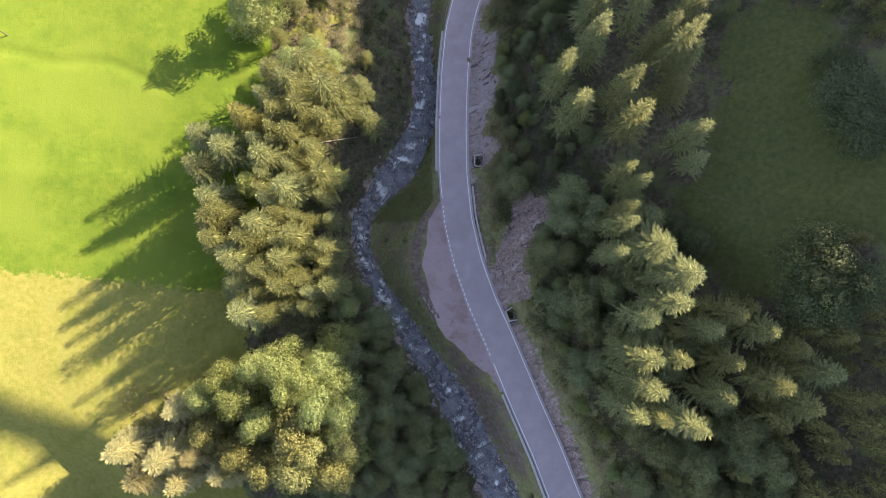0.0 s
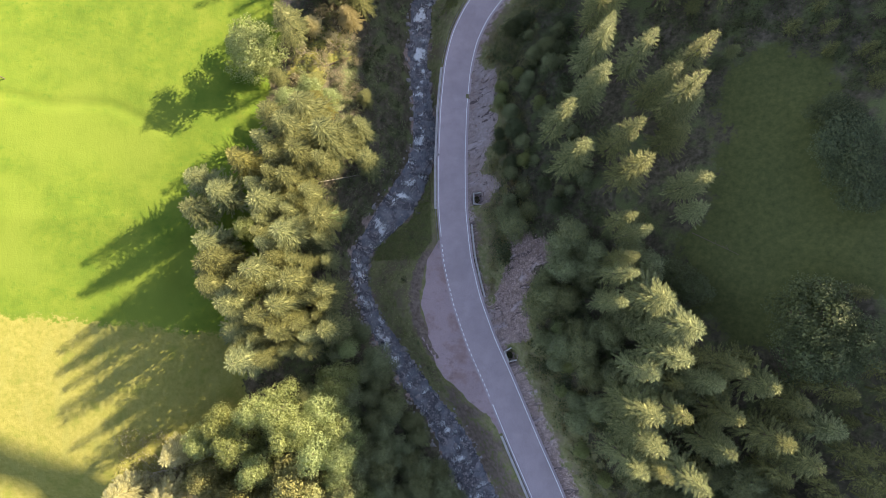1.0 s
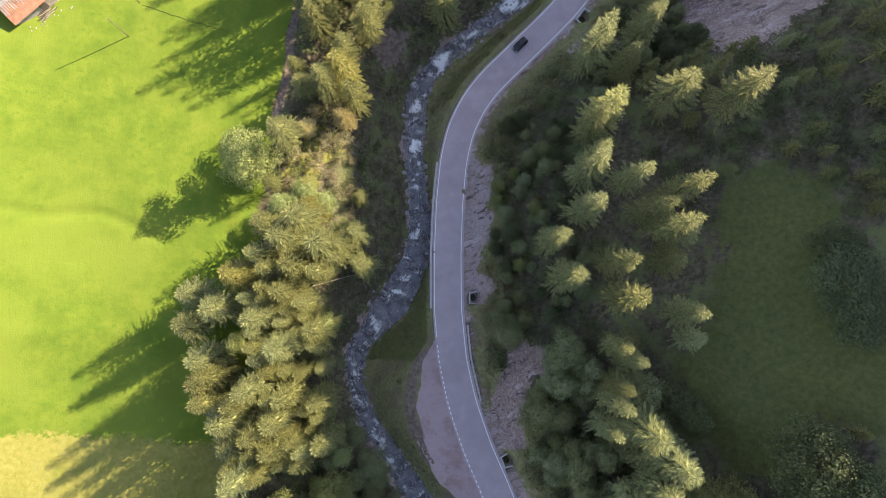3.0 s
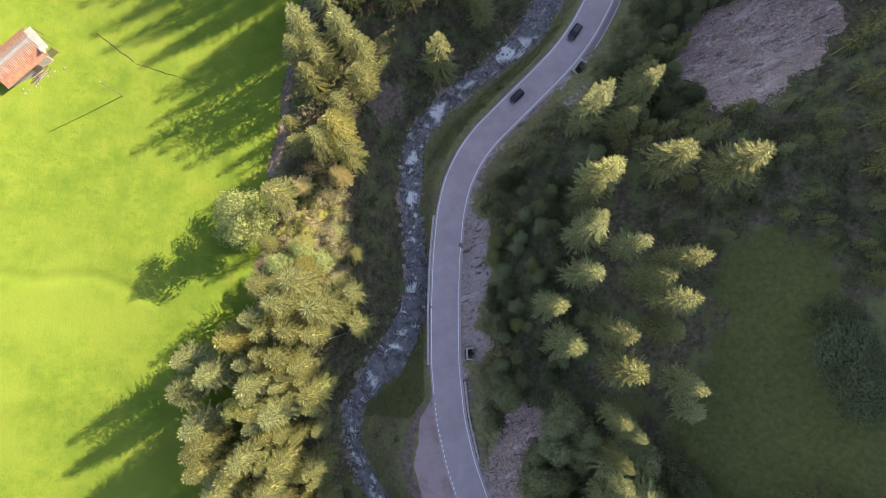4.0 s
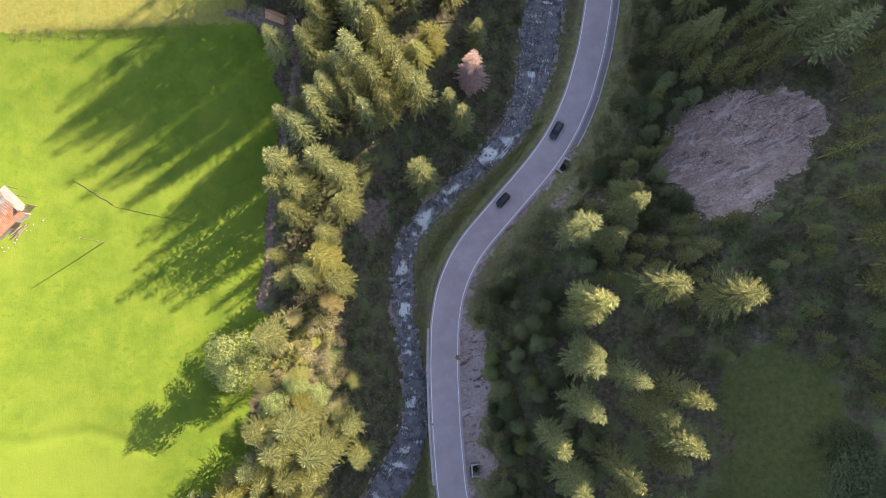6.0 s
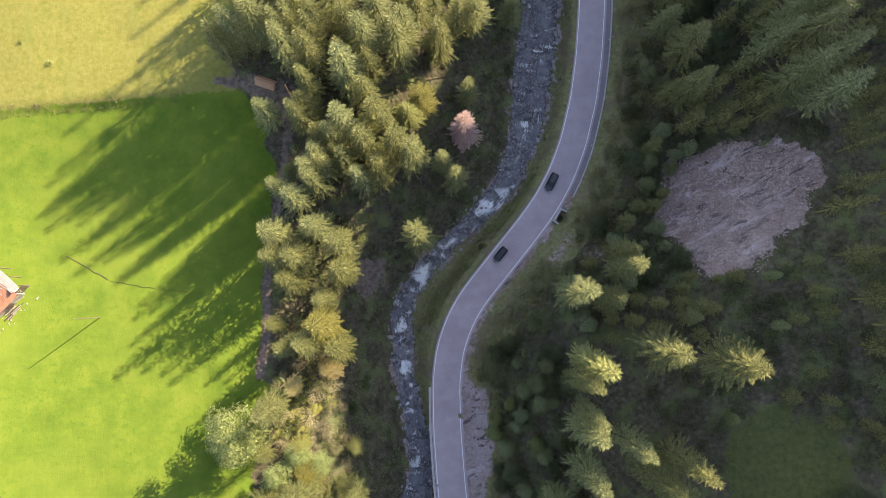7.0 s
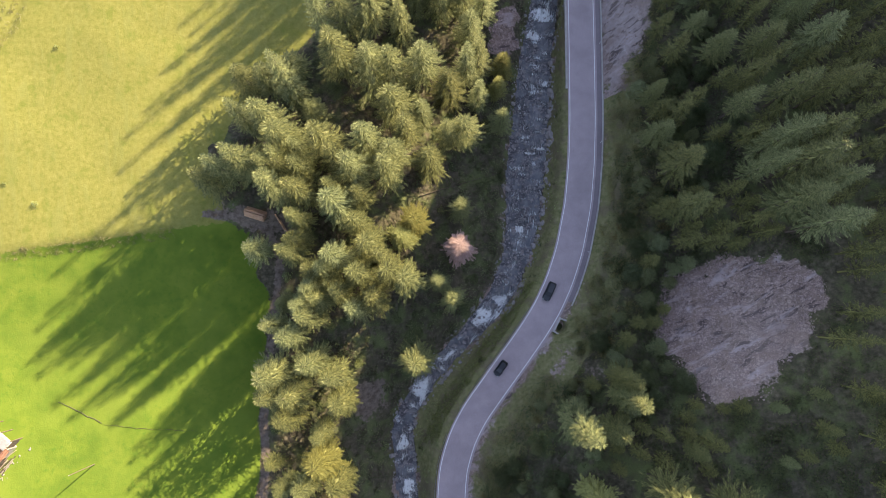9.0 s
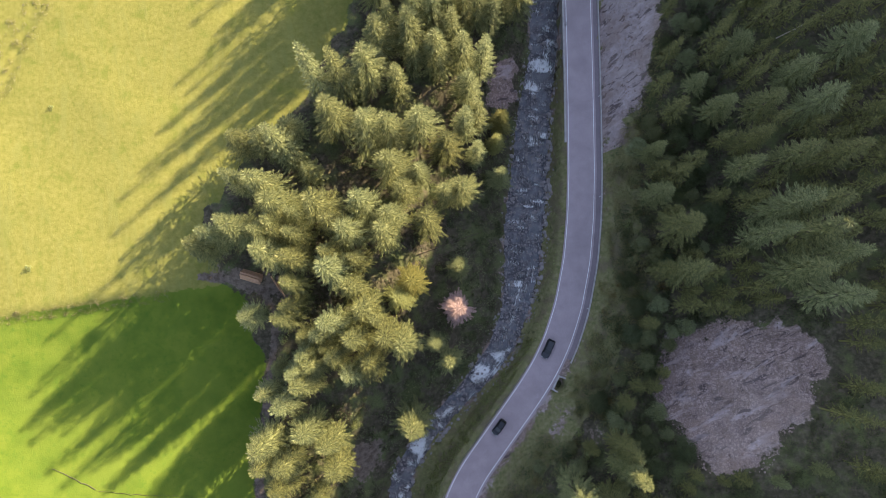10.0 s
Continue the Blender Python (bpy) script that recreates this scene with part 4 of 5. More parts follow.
LEFT_UP_SPRUCE = [(-27.8, 87.4, 22, 3), (-25.1, 83, 17, 2.7), (-20.3, 88.4, 18, 2.7), (-16.8, 85.2, 17, 2.7), (-16.6, 79.9, 16, 2.7), (-26.7, 78.7, 15, 2.4), (-29, 83.5, 18, 2.7), (-0.4, 85.4, 22.5, 3), (-24.7, 65.8, 16, 2.6), (-19.4, 64.2, 16, 2.6), (-29.1, 65.3, 12, 2), (-21.3, 74.1, 13, 2.2), (-31.2, 70, 9, 1.5)]
LEFT_UP_YELLOW = [(-21.7, 69.2, 17, 3)]
LEFT_TOP_SPRUCE = [(-34, 125.7, 18, 2.2), (-25.7, 127.4, 22, 2.8), (-21.4, 122.5, 22, 2.6), (-16.8, 120.7, 22, 2.6), (-10.7, 117.9, 22, 3.4), (-18.7, 131.2, 22, 3.2), (-11.2, 130, 22, 3.2), (-7, 125.1, 21, 2.8), (-0.2, 124.1, 20, 2.8), (8.5, 126, 17, 2.8), (16.6, 131.9, 18, 2.8), (25.8, 134.6, 16, 2.2), (-12.5, 108.2, 21.8, 2.8), (-6.1, 109.9, 20, 2.8), (-2.7, 103.8, 20, 2.8), (-8.9, 104.5, 19, 2.8), (0.1, 102, 19, 2.8), (-6.7, 99.5, 17, 2.8), (-18.4, 102.8, 16, 2), (-15, 103.4, 14, 1.6), (-25.1, 101, 9, 1.6), (13.6, 116, 13, 1.8), (6.4, 100.9, 15, 1.8), (8.9, 97, 20, 2)]
LEFT_TOP_YELLOW = [(3.4, 113.9, 12, 2.6), (0.3, 111.1, 12, 2.4)]
LEFT_TOP_PINK = [(11.9, 107.3, 18.8, 2.3)]
LEFT_FAR_SPRUCE = [(-6.5, 147.4, 20, 3), (-0.4, 145.1, 20, 2.8), (3.6, 144.3, 20, 2.8), (10, 145.4, 21, 3), (14.8, 141.3, 19, 2.8), (2.6, 137.5, 20, 2.8), (8.4, 135.8, 17, 2), (1.3, 156.3, 20, 3), (6.8, 153.5, 18, 2.4), (4.2, 162.5, 20, 3), (10.6, 163.6, 20, 2.8), (15.4, 159.9, 20, 3.2), (21, 160.2, 20, 2.8), (21.2, 153.2, 18, 2.2), (-20.8, 135.3, 21, 2.6), (1.1, 127.1, 20, 2.8), (-27.5, 128.8, 20, 2.4), (-3.5, 130.2, 20, 2.6)]
LEFT_FAR_YELLOW = [(28.1, 147.3, 13, 2.2), (26.2, 142.7, 12, 1.7)]
LEFT_FAR_SPRUCE2 = [(-25.5, 145.8, 13, 2.4), (-20.7, 144.8, 14, 2.8), (-15.8, 147.1, 12, 2.4), (-13.4, 138.8, 9, 2)]
RIGHT_LOW_SPRUCE = [(28.7, 4.6, 25, 2.4), (28, -0.2, 21.5, 2.4), (33.2, 0.5, 23.5, 3.4), (36.9, -3.9, 23.8, 3.4), (34.8, -8.4, 24.9, 3), (31.1, -11, 24, 2.8), (44.6, -10.3, 16.8, 2.6), (41.5, -12.8, 17.4, 2.4), (35.4, -17.2, 26, 2.2), (44.1, -17.9, 17.9, 2.6), (30.8, -17.1, 26.1, 3), (31, -21.8, 27.4, 2.8), (29.8, -26.4, 27, 2.8), (43, -23.1, 18.9, 3.4), (57.8, -19.2, 14.1, 3), (53.7, -15.6, 14.6, 3), (48.6, -12.7, 17.3, 3), (33.2, -26.7, 25, 2), (37.1, -27.2, 26, 3), (49.8, -20.8, 17.3, 3), (54.3, -24.2, 14.8, 3)]
RIGHT_LOW_BROADLEAF = [(39, 4.1, 8, 3), (42, 2.2, 8, 3), (56.6, -1.8, 14, 5), (57, -8, 13, 5), (60.5, -5.5, 13, 5), (64.9, 25.6, 4.5, 5), (65.9, 19.9, 4.5, 5), (64.3, 30.7, 4.5, 4)]
RIGHT_MID_SPRUCE = [(26.5, 46.1, 27, 2.8), (32.8, 43.3, 25.4, 2.8), (39.8, 40.5, 27, 2.8), (25.5, 38.3, 26, 2.6), (36.2, 37.5, 22.6, 3), (37.5, 34, 27.5, 3), (19.9, 32.7, 28, 2.2), (29.8, 28.2, 27, 2.6), (40.2, 33.5, 17.6, 2.6), (22.4, 25.9, 25, 2.8), (30.6, 22.2, 26, 3.6), (40.6, 19.7, 17.5, 2.6), (41.4, 15.4, 13.5, 2.4), (29.6, 13.9, 22.5, 2.2), (31.9, 11.7, 21.3, 2), (29.6, 7.2, 20.5, 2), (38.9, 28.7, 15.2, 2.6)]
RIGHT_UP_SPRUCE = [(27.1, 54, 26, 2.6), (27.3, 48, 25, 2.4), (40.3, 58.4, 24, 3.4), (48.7, 56, 26.5, 3.6), (28.4, 69.9, 31, 2.8), (39, 76.6, 22, 2.4), (35.1, 68, 18, 2.6)]
RIGHT_UP_YELLOW = [(29.4, 56.5, 27, 2.6)]
RIGHT_FAR_SPRUCE = [(74, 116.9, 23.6, 3), (72.3, 116.4, 23.3, 2.6), (74.3, 111.3, 24.8, 3.4), (72.2, 130.6, 18.5, 2.6), (69.7, 125.6, 19.2, 2.6), (57.6, 116.4, 20.2, 3), (57.3, 107.9, 22, 2.8), (38.3, 73.7, 24, 2.8), (89.8, 144.5, 16.6, 3.4), (75.7, 137, 16.8, 3), (56.5, 124.3, 16, 2.6), (69.4, 112.1, 24.6, 2.8), (77.2, 115.9, 24.5, 3.2), (77, 106.7, 23.3, 3), (72, 104.9, 24.2, 3), (75, 99.8, 23.6, 3.2), (69.5, 138.9, 15.1, 3), (77, 125.7, 20.5, 3.2), (81.5, 123.9, 22.2, 3.2), (82.8, 134.7, 18.8, 3), (57.7, 133.6, 15.7, 2.4), (67.2, 145.5, 11.8, 2.6), (75.6, 150.8, 11.7, 3), (81.6, 141.6, 16.5, 3)]
L_SPRUCE = "tall olive-green spruce with drooping boughs at the meadow edge"
L_SHADE = "tall dark green spruce on the shaded hillside"
spruces_lit = [make_spruce(11 + i, M_SPRUCE, L_SPRUCE, "tree", "spruces beside the stream", 20, 3.8, (0.10, 0.16, 0.12, 0.2)[i], (1.0, 1.1, 0.9, 1.0)[i]) for i in range(4)]
spruces_hill = [make_spruce(31 + i, M_SPRUCE, L_SHADE, "tree", "spruces on the hillside", 27, 4.0, (0.18, 0.24, 0.2, 0.3)[i], (1.0, 0.9, 1.1, 0.8)[i]) for i in range(4)]
yellow_spruces = [make_spruce(51 + i, M_LARCH, "yellow-green conifer with bright needles", "tree", "yellowing conifers", 15, 3.5, 0.1, 1.15) for i in range(2)]
dry_spruce = make_spruce(61, M_PINK, "dead spruce with dry pinkish-brown needles", "tree", "", 17, 3.0, 0.06, 1.1)
dry_spruces = [make_spruce(65 + i, M_STRAW, "straw-coloured dry conifer at the meadow edge", "tree", "dry conifers", 14, 3.2, 0.08, 1.1) for i in range(2)]
leafy_dull = [make_broadleaf(76 + i, M_SHRUB, "broad grey-green tree at the edge of the shaded pasture", "tree", "broadleaf trees", 12, 5.2, 0.23, 30) for i in range(2)]
leafy_grey = [make_broadleaf(176 + i, M_GREY_LEAF, "dull green broadleaf tree on the shaded slope above the road", "tree", "broadleaf trees", 14, 4.4, 0.21, 34) for i in range(3)]
bushy_conifers = [make_broadleaf(186 + i, M_OLIVE, "broad olive-green conifer with a bushy rounded crown", "tree", "bushy conifers", 16, 4.2, 0.26, 34) for i in range(2)]
russet_shrubs = [make_shrub(111 + i, M_RUSSET, "brownish autumn shrub above the road cutting", "shrub", "autumn shrubs") for i in range(2)]
leafy = [make_broadleaf(71 + i, M_LEAF, "round-crowned green broadleaf tree beside the meadow", "tree", "broadleaf trees") for i in range(3)]
pale_brush = [make_brush(81 + i, M_DRY, "dry straw-coloured brush on the bank", "shrub", "dry brush") for i in range(3)]
shrubs = [make_shrub(91 + i, M_SHRUB, "dense dark green shrub on the forest floor", "shrub", "green shrubs") for i in range(4)]
light_shrubs = [make_shrub(101 + i, M_LEAF, "bright green leafy shrub on the bank", "shrub", "green shrubs") for i in range(2)]
prototypes = bushy_conifers + leafy_grey + russet_shrubs + spruces_lit + spruces_hill + yellow_spruces + [dry_spruce] + dry_spruces + leafy + leafy_dull + pale_brush + shrubs + light_shrubs
rng = random.Random(7)
planted = []


def grow(rows, protos, height, radius, broad=(1.0, 1.32)):
    for x, y, h, r in rows:
        plant(protos[rng.randrange(len(protos))], x, y, r / radius * rng.uniform(*broad), h / height * rng.uniform(0.95, 1.08), rng.uniform(0, 360))
        planted.append((x, y, r))


grow(LEFT_GROVE_SPRUCE, bushy_conifers, 16, 3.7, (1.2, 1.5))
grow(LEFT_LOW_SPRUCE + LEFT_MID_SPRUCE + LEFT_UP_SPRUCE + LEFT_TOP_SPRUCE + LEFT_FAR_SPRUCE + LEFT_FAR_SPRUCE2 + LEFT_BANK_SPRUCE, spruces_lit, 20, 2.8, (1.18, 1.45))
grow(LEFT_GROVE_BROADLEAF, leafy, 17, 3.7, (1.25, 1.6))
grow(LEFT_LOW_BROADLEAF + LEFT_MID_BROADLEAF, leafy, 17, 3.7, (1.1, 1.4))
grow(RIGHT_LOW_BROADLEAF, leafy_dull, 12, 4.8)
grow(LEFT_MID_YELLOW + LEFT_BANK_YELLOW + LEFT_UP_YELLOW + LEFT_TOP_YELLOW + LEFT_FAR_YELLOW + RIGHT_UP_YELLOW, yellow_spruces, 15, 2.6, (1.15, 1.4))
grow(LEFT_TOP_PINK, [dry_spruce], 17, 2.2)
grow(LEFT_GROVE_PALE + LEFT_BANK_PALE, dry_spruces, 14, 2.8, (1.2, 1.5))
grow(LEFT_MID_PALE, pale_brush, 6.5, 2.4)
grow(LEFT_GROVE_BRUSH, pale_brush, 4.0, 2.4, (1.2, 1.6))
grow(RIGHT_LOW_SPRUCE + RIGHT_MID_SPRUCE + RIGHT_UP_SPRUCE + RIGHT_FAR_SPRUCE, spruces_hill, 27, 3.0)


def free(x, y, gap):
    return all((x - a) ** 2 + (y - b) ** 2 > (gap + 0.45 * r) ** 2 for a, b, r in planted)


def bare_map():
    gx, gy = np.meshgrid(np.arange(-120, 120, 0.5), np.arange(-100, 220, 0.5))
    m = np.maximum.reduce([inside(gx, gy, p) for p in (SCREE, SCREE_MID, CUTTING, SLAB, BARE_1, BARE_2, BARE_3, LOWER_BANK, BANK_GRAVEL, VERGE_GRAVEL, RIGHT_MEADOW)])
    pits = np.minimum.reduce([np.hypot(gx - x, gy - y) for x, y, d in PITS])
    return (m > 0.4) | (near_line(gx, gy, TRACK) < 1.8) | (pits < 2.6)


BARE_MAP = bare_map()


def bare(x, y):
    i, j = int((y + 100) * 2), int((x + 120) * 2)
    return 0 <= i < BARE_MAP.shape[0] and 0 <= j < BARE_MAP.shape[1] and bool(BARE_MAP[i, j])


def sow(count, protos, xr, yr, gap, size, tall, keep, sink=0.2):
    made = tries = 0
    while made < count and tries < count * 30:
        tries += 1
        x, y = rng.uniform(*xr), rng.uniform(*yr)
        if not keep(x, y) or bare(x, y) or not free(x, y, gap):
            continue
        s = rng.uniform(*size)
        plant(protos[rng.randrange(len(protos))], x, y, s, s * rng.uniform(*tall), rng.uniform(0, 360), sink)
        if gap > 1:
            planted.append((x, y, gap))
        made += 1


def beyond_road(x, y):
    return (x - float(road_x(y))) * float(slope_perp(y)) - ROAD_HALF


def left_wood(x, y):
    return float(edge_x(y)) + 2 < x < float(stream_x(y)) - float(stream_w(y)) - 1.0


def by_road(x, y):
    return float(stream_x(y)) + float(stream_w(y)) + 0.4 < x < float(road_x(y)) - (ROAD_HALF + float(layby_w(y)) + 1.0) / float(slope_perp(y))


# young spruces standing apart on the hillside
sow(10, spruces_hill, (38, 76), (40, 72), 1.7, (0.35, 0.65), (0.42, 0.7), lambda x, y: beyond_road(x, y) > 20)
# more spruces between those of the wood by the stream
sow(30, spruces_lit, (-46, -22), (-12, 30), 1.5, (0.75, 1.0), (0.8, 0.95), lambda x, y: left_wood(x, y) and x < float(edge_x(y)) + 15)
sow(24, spruces_lit, (-32, -4), (94, 130), 1.3, (0.9, 1.1), (0.85, 1.05), left_wood)
sow(24, spruces_lit, (-42, 30), (122, 205), 2.4, (0.85, 1.15), (1.0, 1.2), lambda x, y: left_wood(x, y) and x < float(stream_x(y)) - 13)
# the wood carried on out of view, added for its shadows on the meadow
sow(66, spruces_lit, (2, 44), (166, 226), 1.7, (0.95, 1.2), (1.0, 1.2), lambda x, y: left_wood(x, y) and x < float(stream_x(y)) - 8)
sow(14, shrubs, (-32, -14), (38, 68), 0.5, (0.7, 1.5), (0.7, 1.1), left_wood)
sow(9, pale_brush, (-36, -20), (42, 62), 1.6, (0.5, 0.9), (0.6, 0.9), left_wood)
# low broadleaf trees crowding above the road
sow(70, leafy_grey, (8, 60), (-48, 16), 1.4, (0.5, 0.85), (0.8, 1.1), lambda x, y: 8 < beyond_road(x, y) < 30)
sow(60, leafy_grey + leafy_dull, (8, 60), (16, 100), 1.3, (0.28, 0.5), (0.8, 1.1), lambda x, y: 7 < beyond_road(x, y) < 24)
sow(40, leafy_grey + leafy_dull, (30, 75), (100, 185), 1.4, (0.3, 0.55), (0.8, 1.1), lambda x, y: 7 < beyond_road(x, y) < 22)
sow(40, russet_shrubs, (5, 70), (-48, 185), 0.4, (0.5, 1.2), (0.7, 1.0), lambda x, y: 4 < beyond_road(x, y) < 16)
sow(56, leafy_grey, (-24, 4), (-50, -6), 1.1, (0.45, 0.8), (0.6, 0.9), left_wood)
sow(12, leafy, (8, 40), (-48, 50), 1.3, (0.3, 0.42), (0.6, 0.8), lambda x, y: 6 < beyond_road(x, y) < 15)
# shrubs that stand apart: on the hillside, in the wood by the stream, on the road bank
sow(70, shrubs, (6, 60), (-50, 180), 0.5, (0.9, 1.9), (0.7, 1.1), lambda x, y: 6.5 < beyond_road(x, y) < 22)
sow(25, light_shrubs, (6, 60), (-60, 180), 0.5, (0.7, 1.3), (0.7, 1.1), lambda x, y: 6.5 < beyond_road(x, y) < 16)
sow(36, shrubs, (-45, 45), (-60, 180), 0.4, (0.8, 1.7), (0.6, 1.0), left_wood)
sow(24, light_shrubs, (-45, 45), (-60, 180), 0.4, (0.6, 1.4), (0.6, 1.0), left_wood)
sow(30, light_shrubs + shrubs, (-30, 4), (-46, -6), 0.6, (1.0, 2.0), (0.7, 1.1), left_wood)
sow(18, light_shrubs + shrubs, (-25, 45), (-60, 180), 0.2, (0.35, 0.8), (0.5, 0.9), by_road)
for x, y, k in ((-71.0, 127.8, 0.7), (-76.6, 132.8, 0.5), (-64.5, 160.4, 0.55)):
    plant(light_shrubs[0], x, y, k, k * 0.7, 40 * k)
for proto in prototypes:
    for ob in (proto, *proto.children_recursive):
        bpy.data.objects.remove(ob)


def dark_wood(seed):
    """The closed spruce wood higher up, joined: its trees cannot be told apart."""
    r = np.random.RandomState(seed)
    kinds = [spruce_crown(seed + i, 24.0, 3.8, 0.3, 0.5, 0.9) for i in range(3)]
    V, F = [], []
    base = 0
    places = [((34, 84), (-62, -8), 1.6, 110, (0.42, 0.62)), ((62, 98), (-40, 60), 2.2, 20, (0.2, 0.3)), ((72, 104), (50, 100), 2.2, 44, (0.5, 0.75)), ((34, 52), (56, 96), 1.8, 16, (0.25, 0.5)), ((48, 104), (98, 200), 2.0, 190, (0.45, 0.72)), ((54, 76), (40, 72), 1.5, 10, (0.2, 0.32))]
    for xr, yr, gap, count, tall in places:
        made = tries = 0
        while made < count and tries < count * 30:
            tries += 1
            x, y = r.uniform(*xr), r.uniform(*yr)
            if beyond_road(x, y) < 9 or bare(x, y) or not free(x, y, gap):
                continue
            planted.append((x, y, gap))
            h = r.uniform(*tall)
            w = r.uniform(0.75, 1.1) * (0.4 + 0.6 * h)
            v, f = kinds[r.randint(3)]
            a = r.uniform(0, 6.28)
            c, s = math.cos(a), math.sin(a)
            v = np.asarray(v) * np.array([w, w, h])
            v = np.stack([v[:, 0] * c - v[:, 1] * s + x, v[:, 0] * s + v[:, 1] * c + y, v[:, 2] + float(ground_z(x, y)) - 0.3], 1)
            V.append(v)
            F += [tuple(i + base for i in q) for q in f]
            base += len(v)
            # trunk
            t = np.array([(0.22 * math.cos(k), 0.22 * math.sin(k)) for k in (0, 2.09, 4.19)])
            g = float(ground_z(x, y))
            V.append(np.array([(x + p[0], y + p[1], g - 0.8) for p in t] + [(x + 0.1 * p[0], y + 0.1 * p[1], g + 23 * h) for p in t]))
            F += [(base + i, base + (i + 1) % 3, base + 3 + (i + 1) % 3, base + 3 + i) for i in range(3)]
            base += 6
            made += 1
    return tagged(new("dark_wood", pydata("dark_wood", np.concatenate(V), F, M_SPRUCE)), "closed dark spruce wood on the shaded slope", "wood", kind="stuff")


dark_wood(301)


def undergrowth(name, count, xr, yr, keep, size, material, label, seed, leaves=26, leaf=0.3):
    """A joined carpet of low leafy clumps."""
    r = np.random.RandomState(seed)
    C, A, B, S = [], [], [], []
    made = tries = 0
    while made < count and tries < count * 20:
        tries += 1
        x, y = r.uniform(*xr), r.uniform(*yr)
        if not keep(x, y) or bare(x, y):
            continue
        s = r.uniform(*size)
        z = float(ground_z(x, y))
        d = r.normal(size=(leaves, 3))
        d /= np.linalg.norm(d, axis=1)[:, None]
        d[:, 2] = np.abs(d[:, 2])
        p = np.array([x, y, z - 0.1]) + d * (s * r.uniform(0.6, 1.05, leaves))[:, None] * np.array([1, 1, r.uniform(0.6, 1.1)])
        a = np.cross(d, r.normal(size=(leaves, 3)))
        a = a / np.linalg.norm(a, axis=1)[:, None] + 0.4 * d
        b = np.cross(d + 0.6 * r.normal(size=(leaves, 3)), a)
        b /= np.linalg.norm(b, axis=1)[:, None]
        C.append(p), A.append(a), B.append(b * 1.3), S.append(leaf * (0.6 + 0.5 * s) * r.uniform(0.7, 1.3, leaves))
        made += 1
    v, f = sprays(np.concatenate(C), np.concatenate(A), np.concatenate(B), np.concatenate(S))
    return tagged(new(name, pydata(name, v, f, material)), label, "undergrowth", kind="stuff")


undergrowth("slope_thicket", 420, (40, 80), (36, 100), lambda x, y: beyond_road(x, y) > 14, (0.8, 2.6), M_SHRUB, "dark thicket of young trees and shrubs on the slope", 21, 90, 0.2)
undergrowth("hillside_undergrowth", 2100, (6, 85), (-60, 185), lambda x, y: 4.5 < beyond_road(x, y) < 27, (0.6, 2.3), M_SHRUB, "dense dark green undergrowth covering the shaded hillside", 1, 60, 0.19)
undergrowth("roadside_thicket", 2000, (4, 75), (-60, 185), lambda x, y: 2.6 + 2.2 * math.sin(x * 0.3 + y * 0.17) ** 2 < beyond_road(x, y) < 13, (0.5, 1.6), M_BANK, "olive-green bushes and saplings on the bank above the road", 31, 60, 0.16)
undergrowth("roadside_autumn_growth", 260, (4, 75), (-60, 185), lambda x, y: 2.6 < beyond_road(x, y) < 11, (0.4, 1.1), M_RUSSET, "brownish autumn growth on the bank above the road", 32, 44, 0.15)
undergrowth("stream_side_bushes", 420, (-30, 50), (-50, 178), lambda x, y: by_road(x, y) and (x - float(road_x(y))) * float(slope_perp(y)) < -7.0, (0.5, 1.3), M_BANK, "olive-green bushes between stream and road", 33, 50, 0.16)
undergrowth("stream_bank_thicket", 1200, (-45, 45), (-50, 178), lambda x, y: left_wood(x, y) and x > float(stream_x(y)) - 19, (0.5, 1.6), M_GREY_LEAF, "dull green bushes along the wooded stream bank", 34, 56, 0.17)
undergrowth("grove_dry_growth", 330, (-65, -41), (-46, -27), lambda x, y: y < -30 - 0.2 * (x + 41), (0.6, 1.7), M_DRY, "dry straw-coloured scrub at the foot of the grove", 37, 50, 0.2)
undergrowth("field_tussocks", 170, (-82, -45), (117.4, 119.6), lambda x, y: True, (0.25, 0.6), M_DRY, "rough grass tussocks along the field bank", 35, 30, 0.14)
undergrowth("meadow_tussocks", 150, (-84, -58), (150, 186), lambda x, y: abs(x + 80 - (y - 160) * 0.6) < 4.0, (0.3, 0.9), M_DRY, "rough grass tussocks on the upper meadow", 36, 34, 0.15)
undergrowth("wood_undergrowth", 3200, (-46, 45), (-60, 185), left_wood, (0.35, 1.2), M_SHRUB, "green undergrowth among the trees by the stream", 2)
undergrowth("fresh_bank_growth", 900, (-25, 40), (66, 98), lambda x, y: by_road(x, y) and (x - float(road_x(y))) * float(slope_perp(y)) > -7.5, (0.25, 0.6), M_LEAF, "fresh green plants on the road bank", 13, 16, 0.22)
undergrowth("fresh_stream_growth", 1000, (-20, 0), (8, 31), by_road, (0.25, 0.7), M_LEAF, "fresh green plants above the stream", 14, 18, 0.24)
undergrowth("bank_undergrowth", 600, (-25, 50), (-60, 185), by_road, (0.2, 0.6), M_LEAF, "low green plants on the bank between stream and road", 3, 16, 0.22)
undergrowth("dry_undergrowth", 240, (-42, 0), (-60, 70), lambda x, y: left_wood(x, y) and x < float(stream_x(y)) - 12, (0.3, 0.9), M_DRY, "dry straw-coloured grass and brush on the sunny bank", 4)


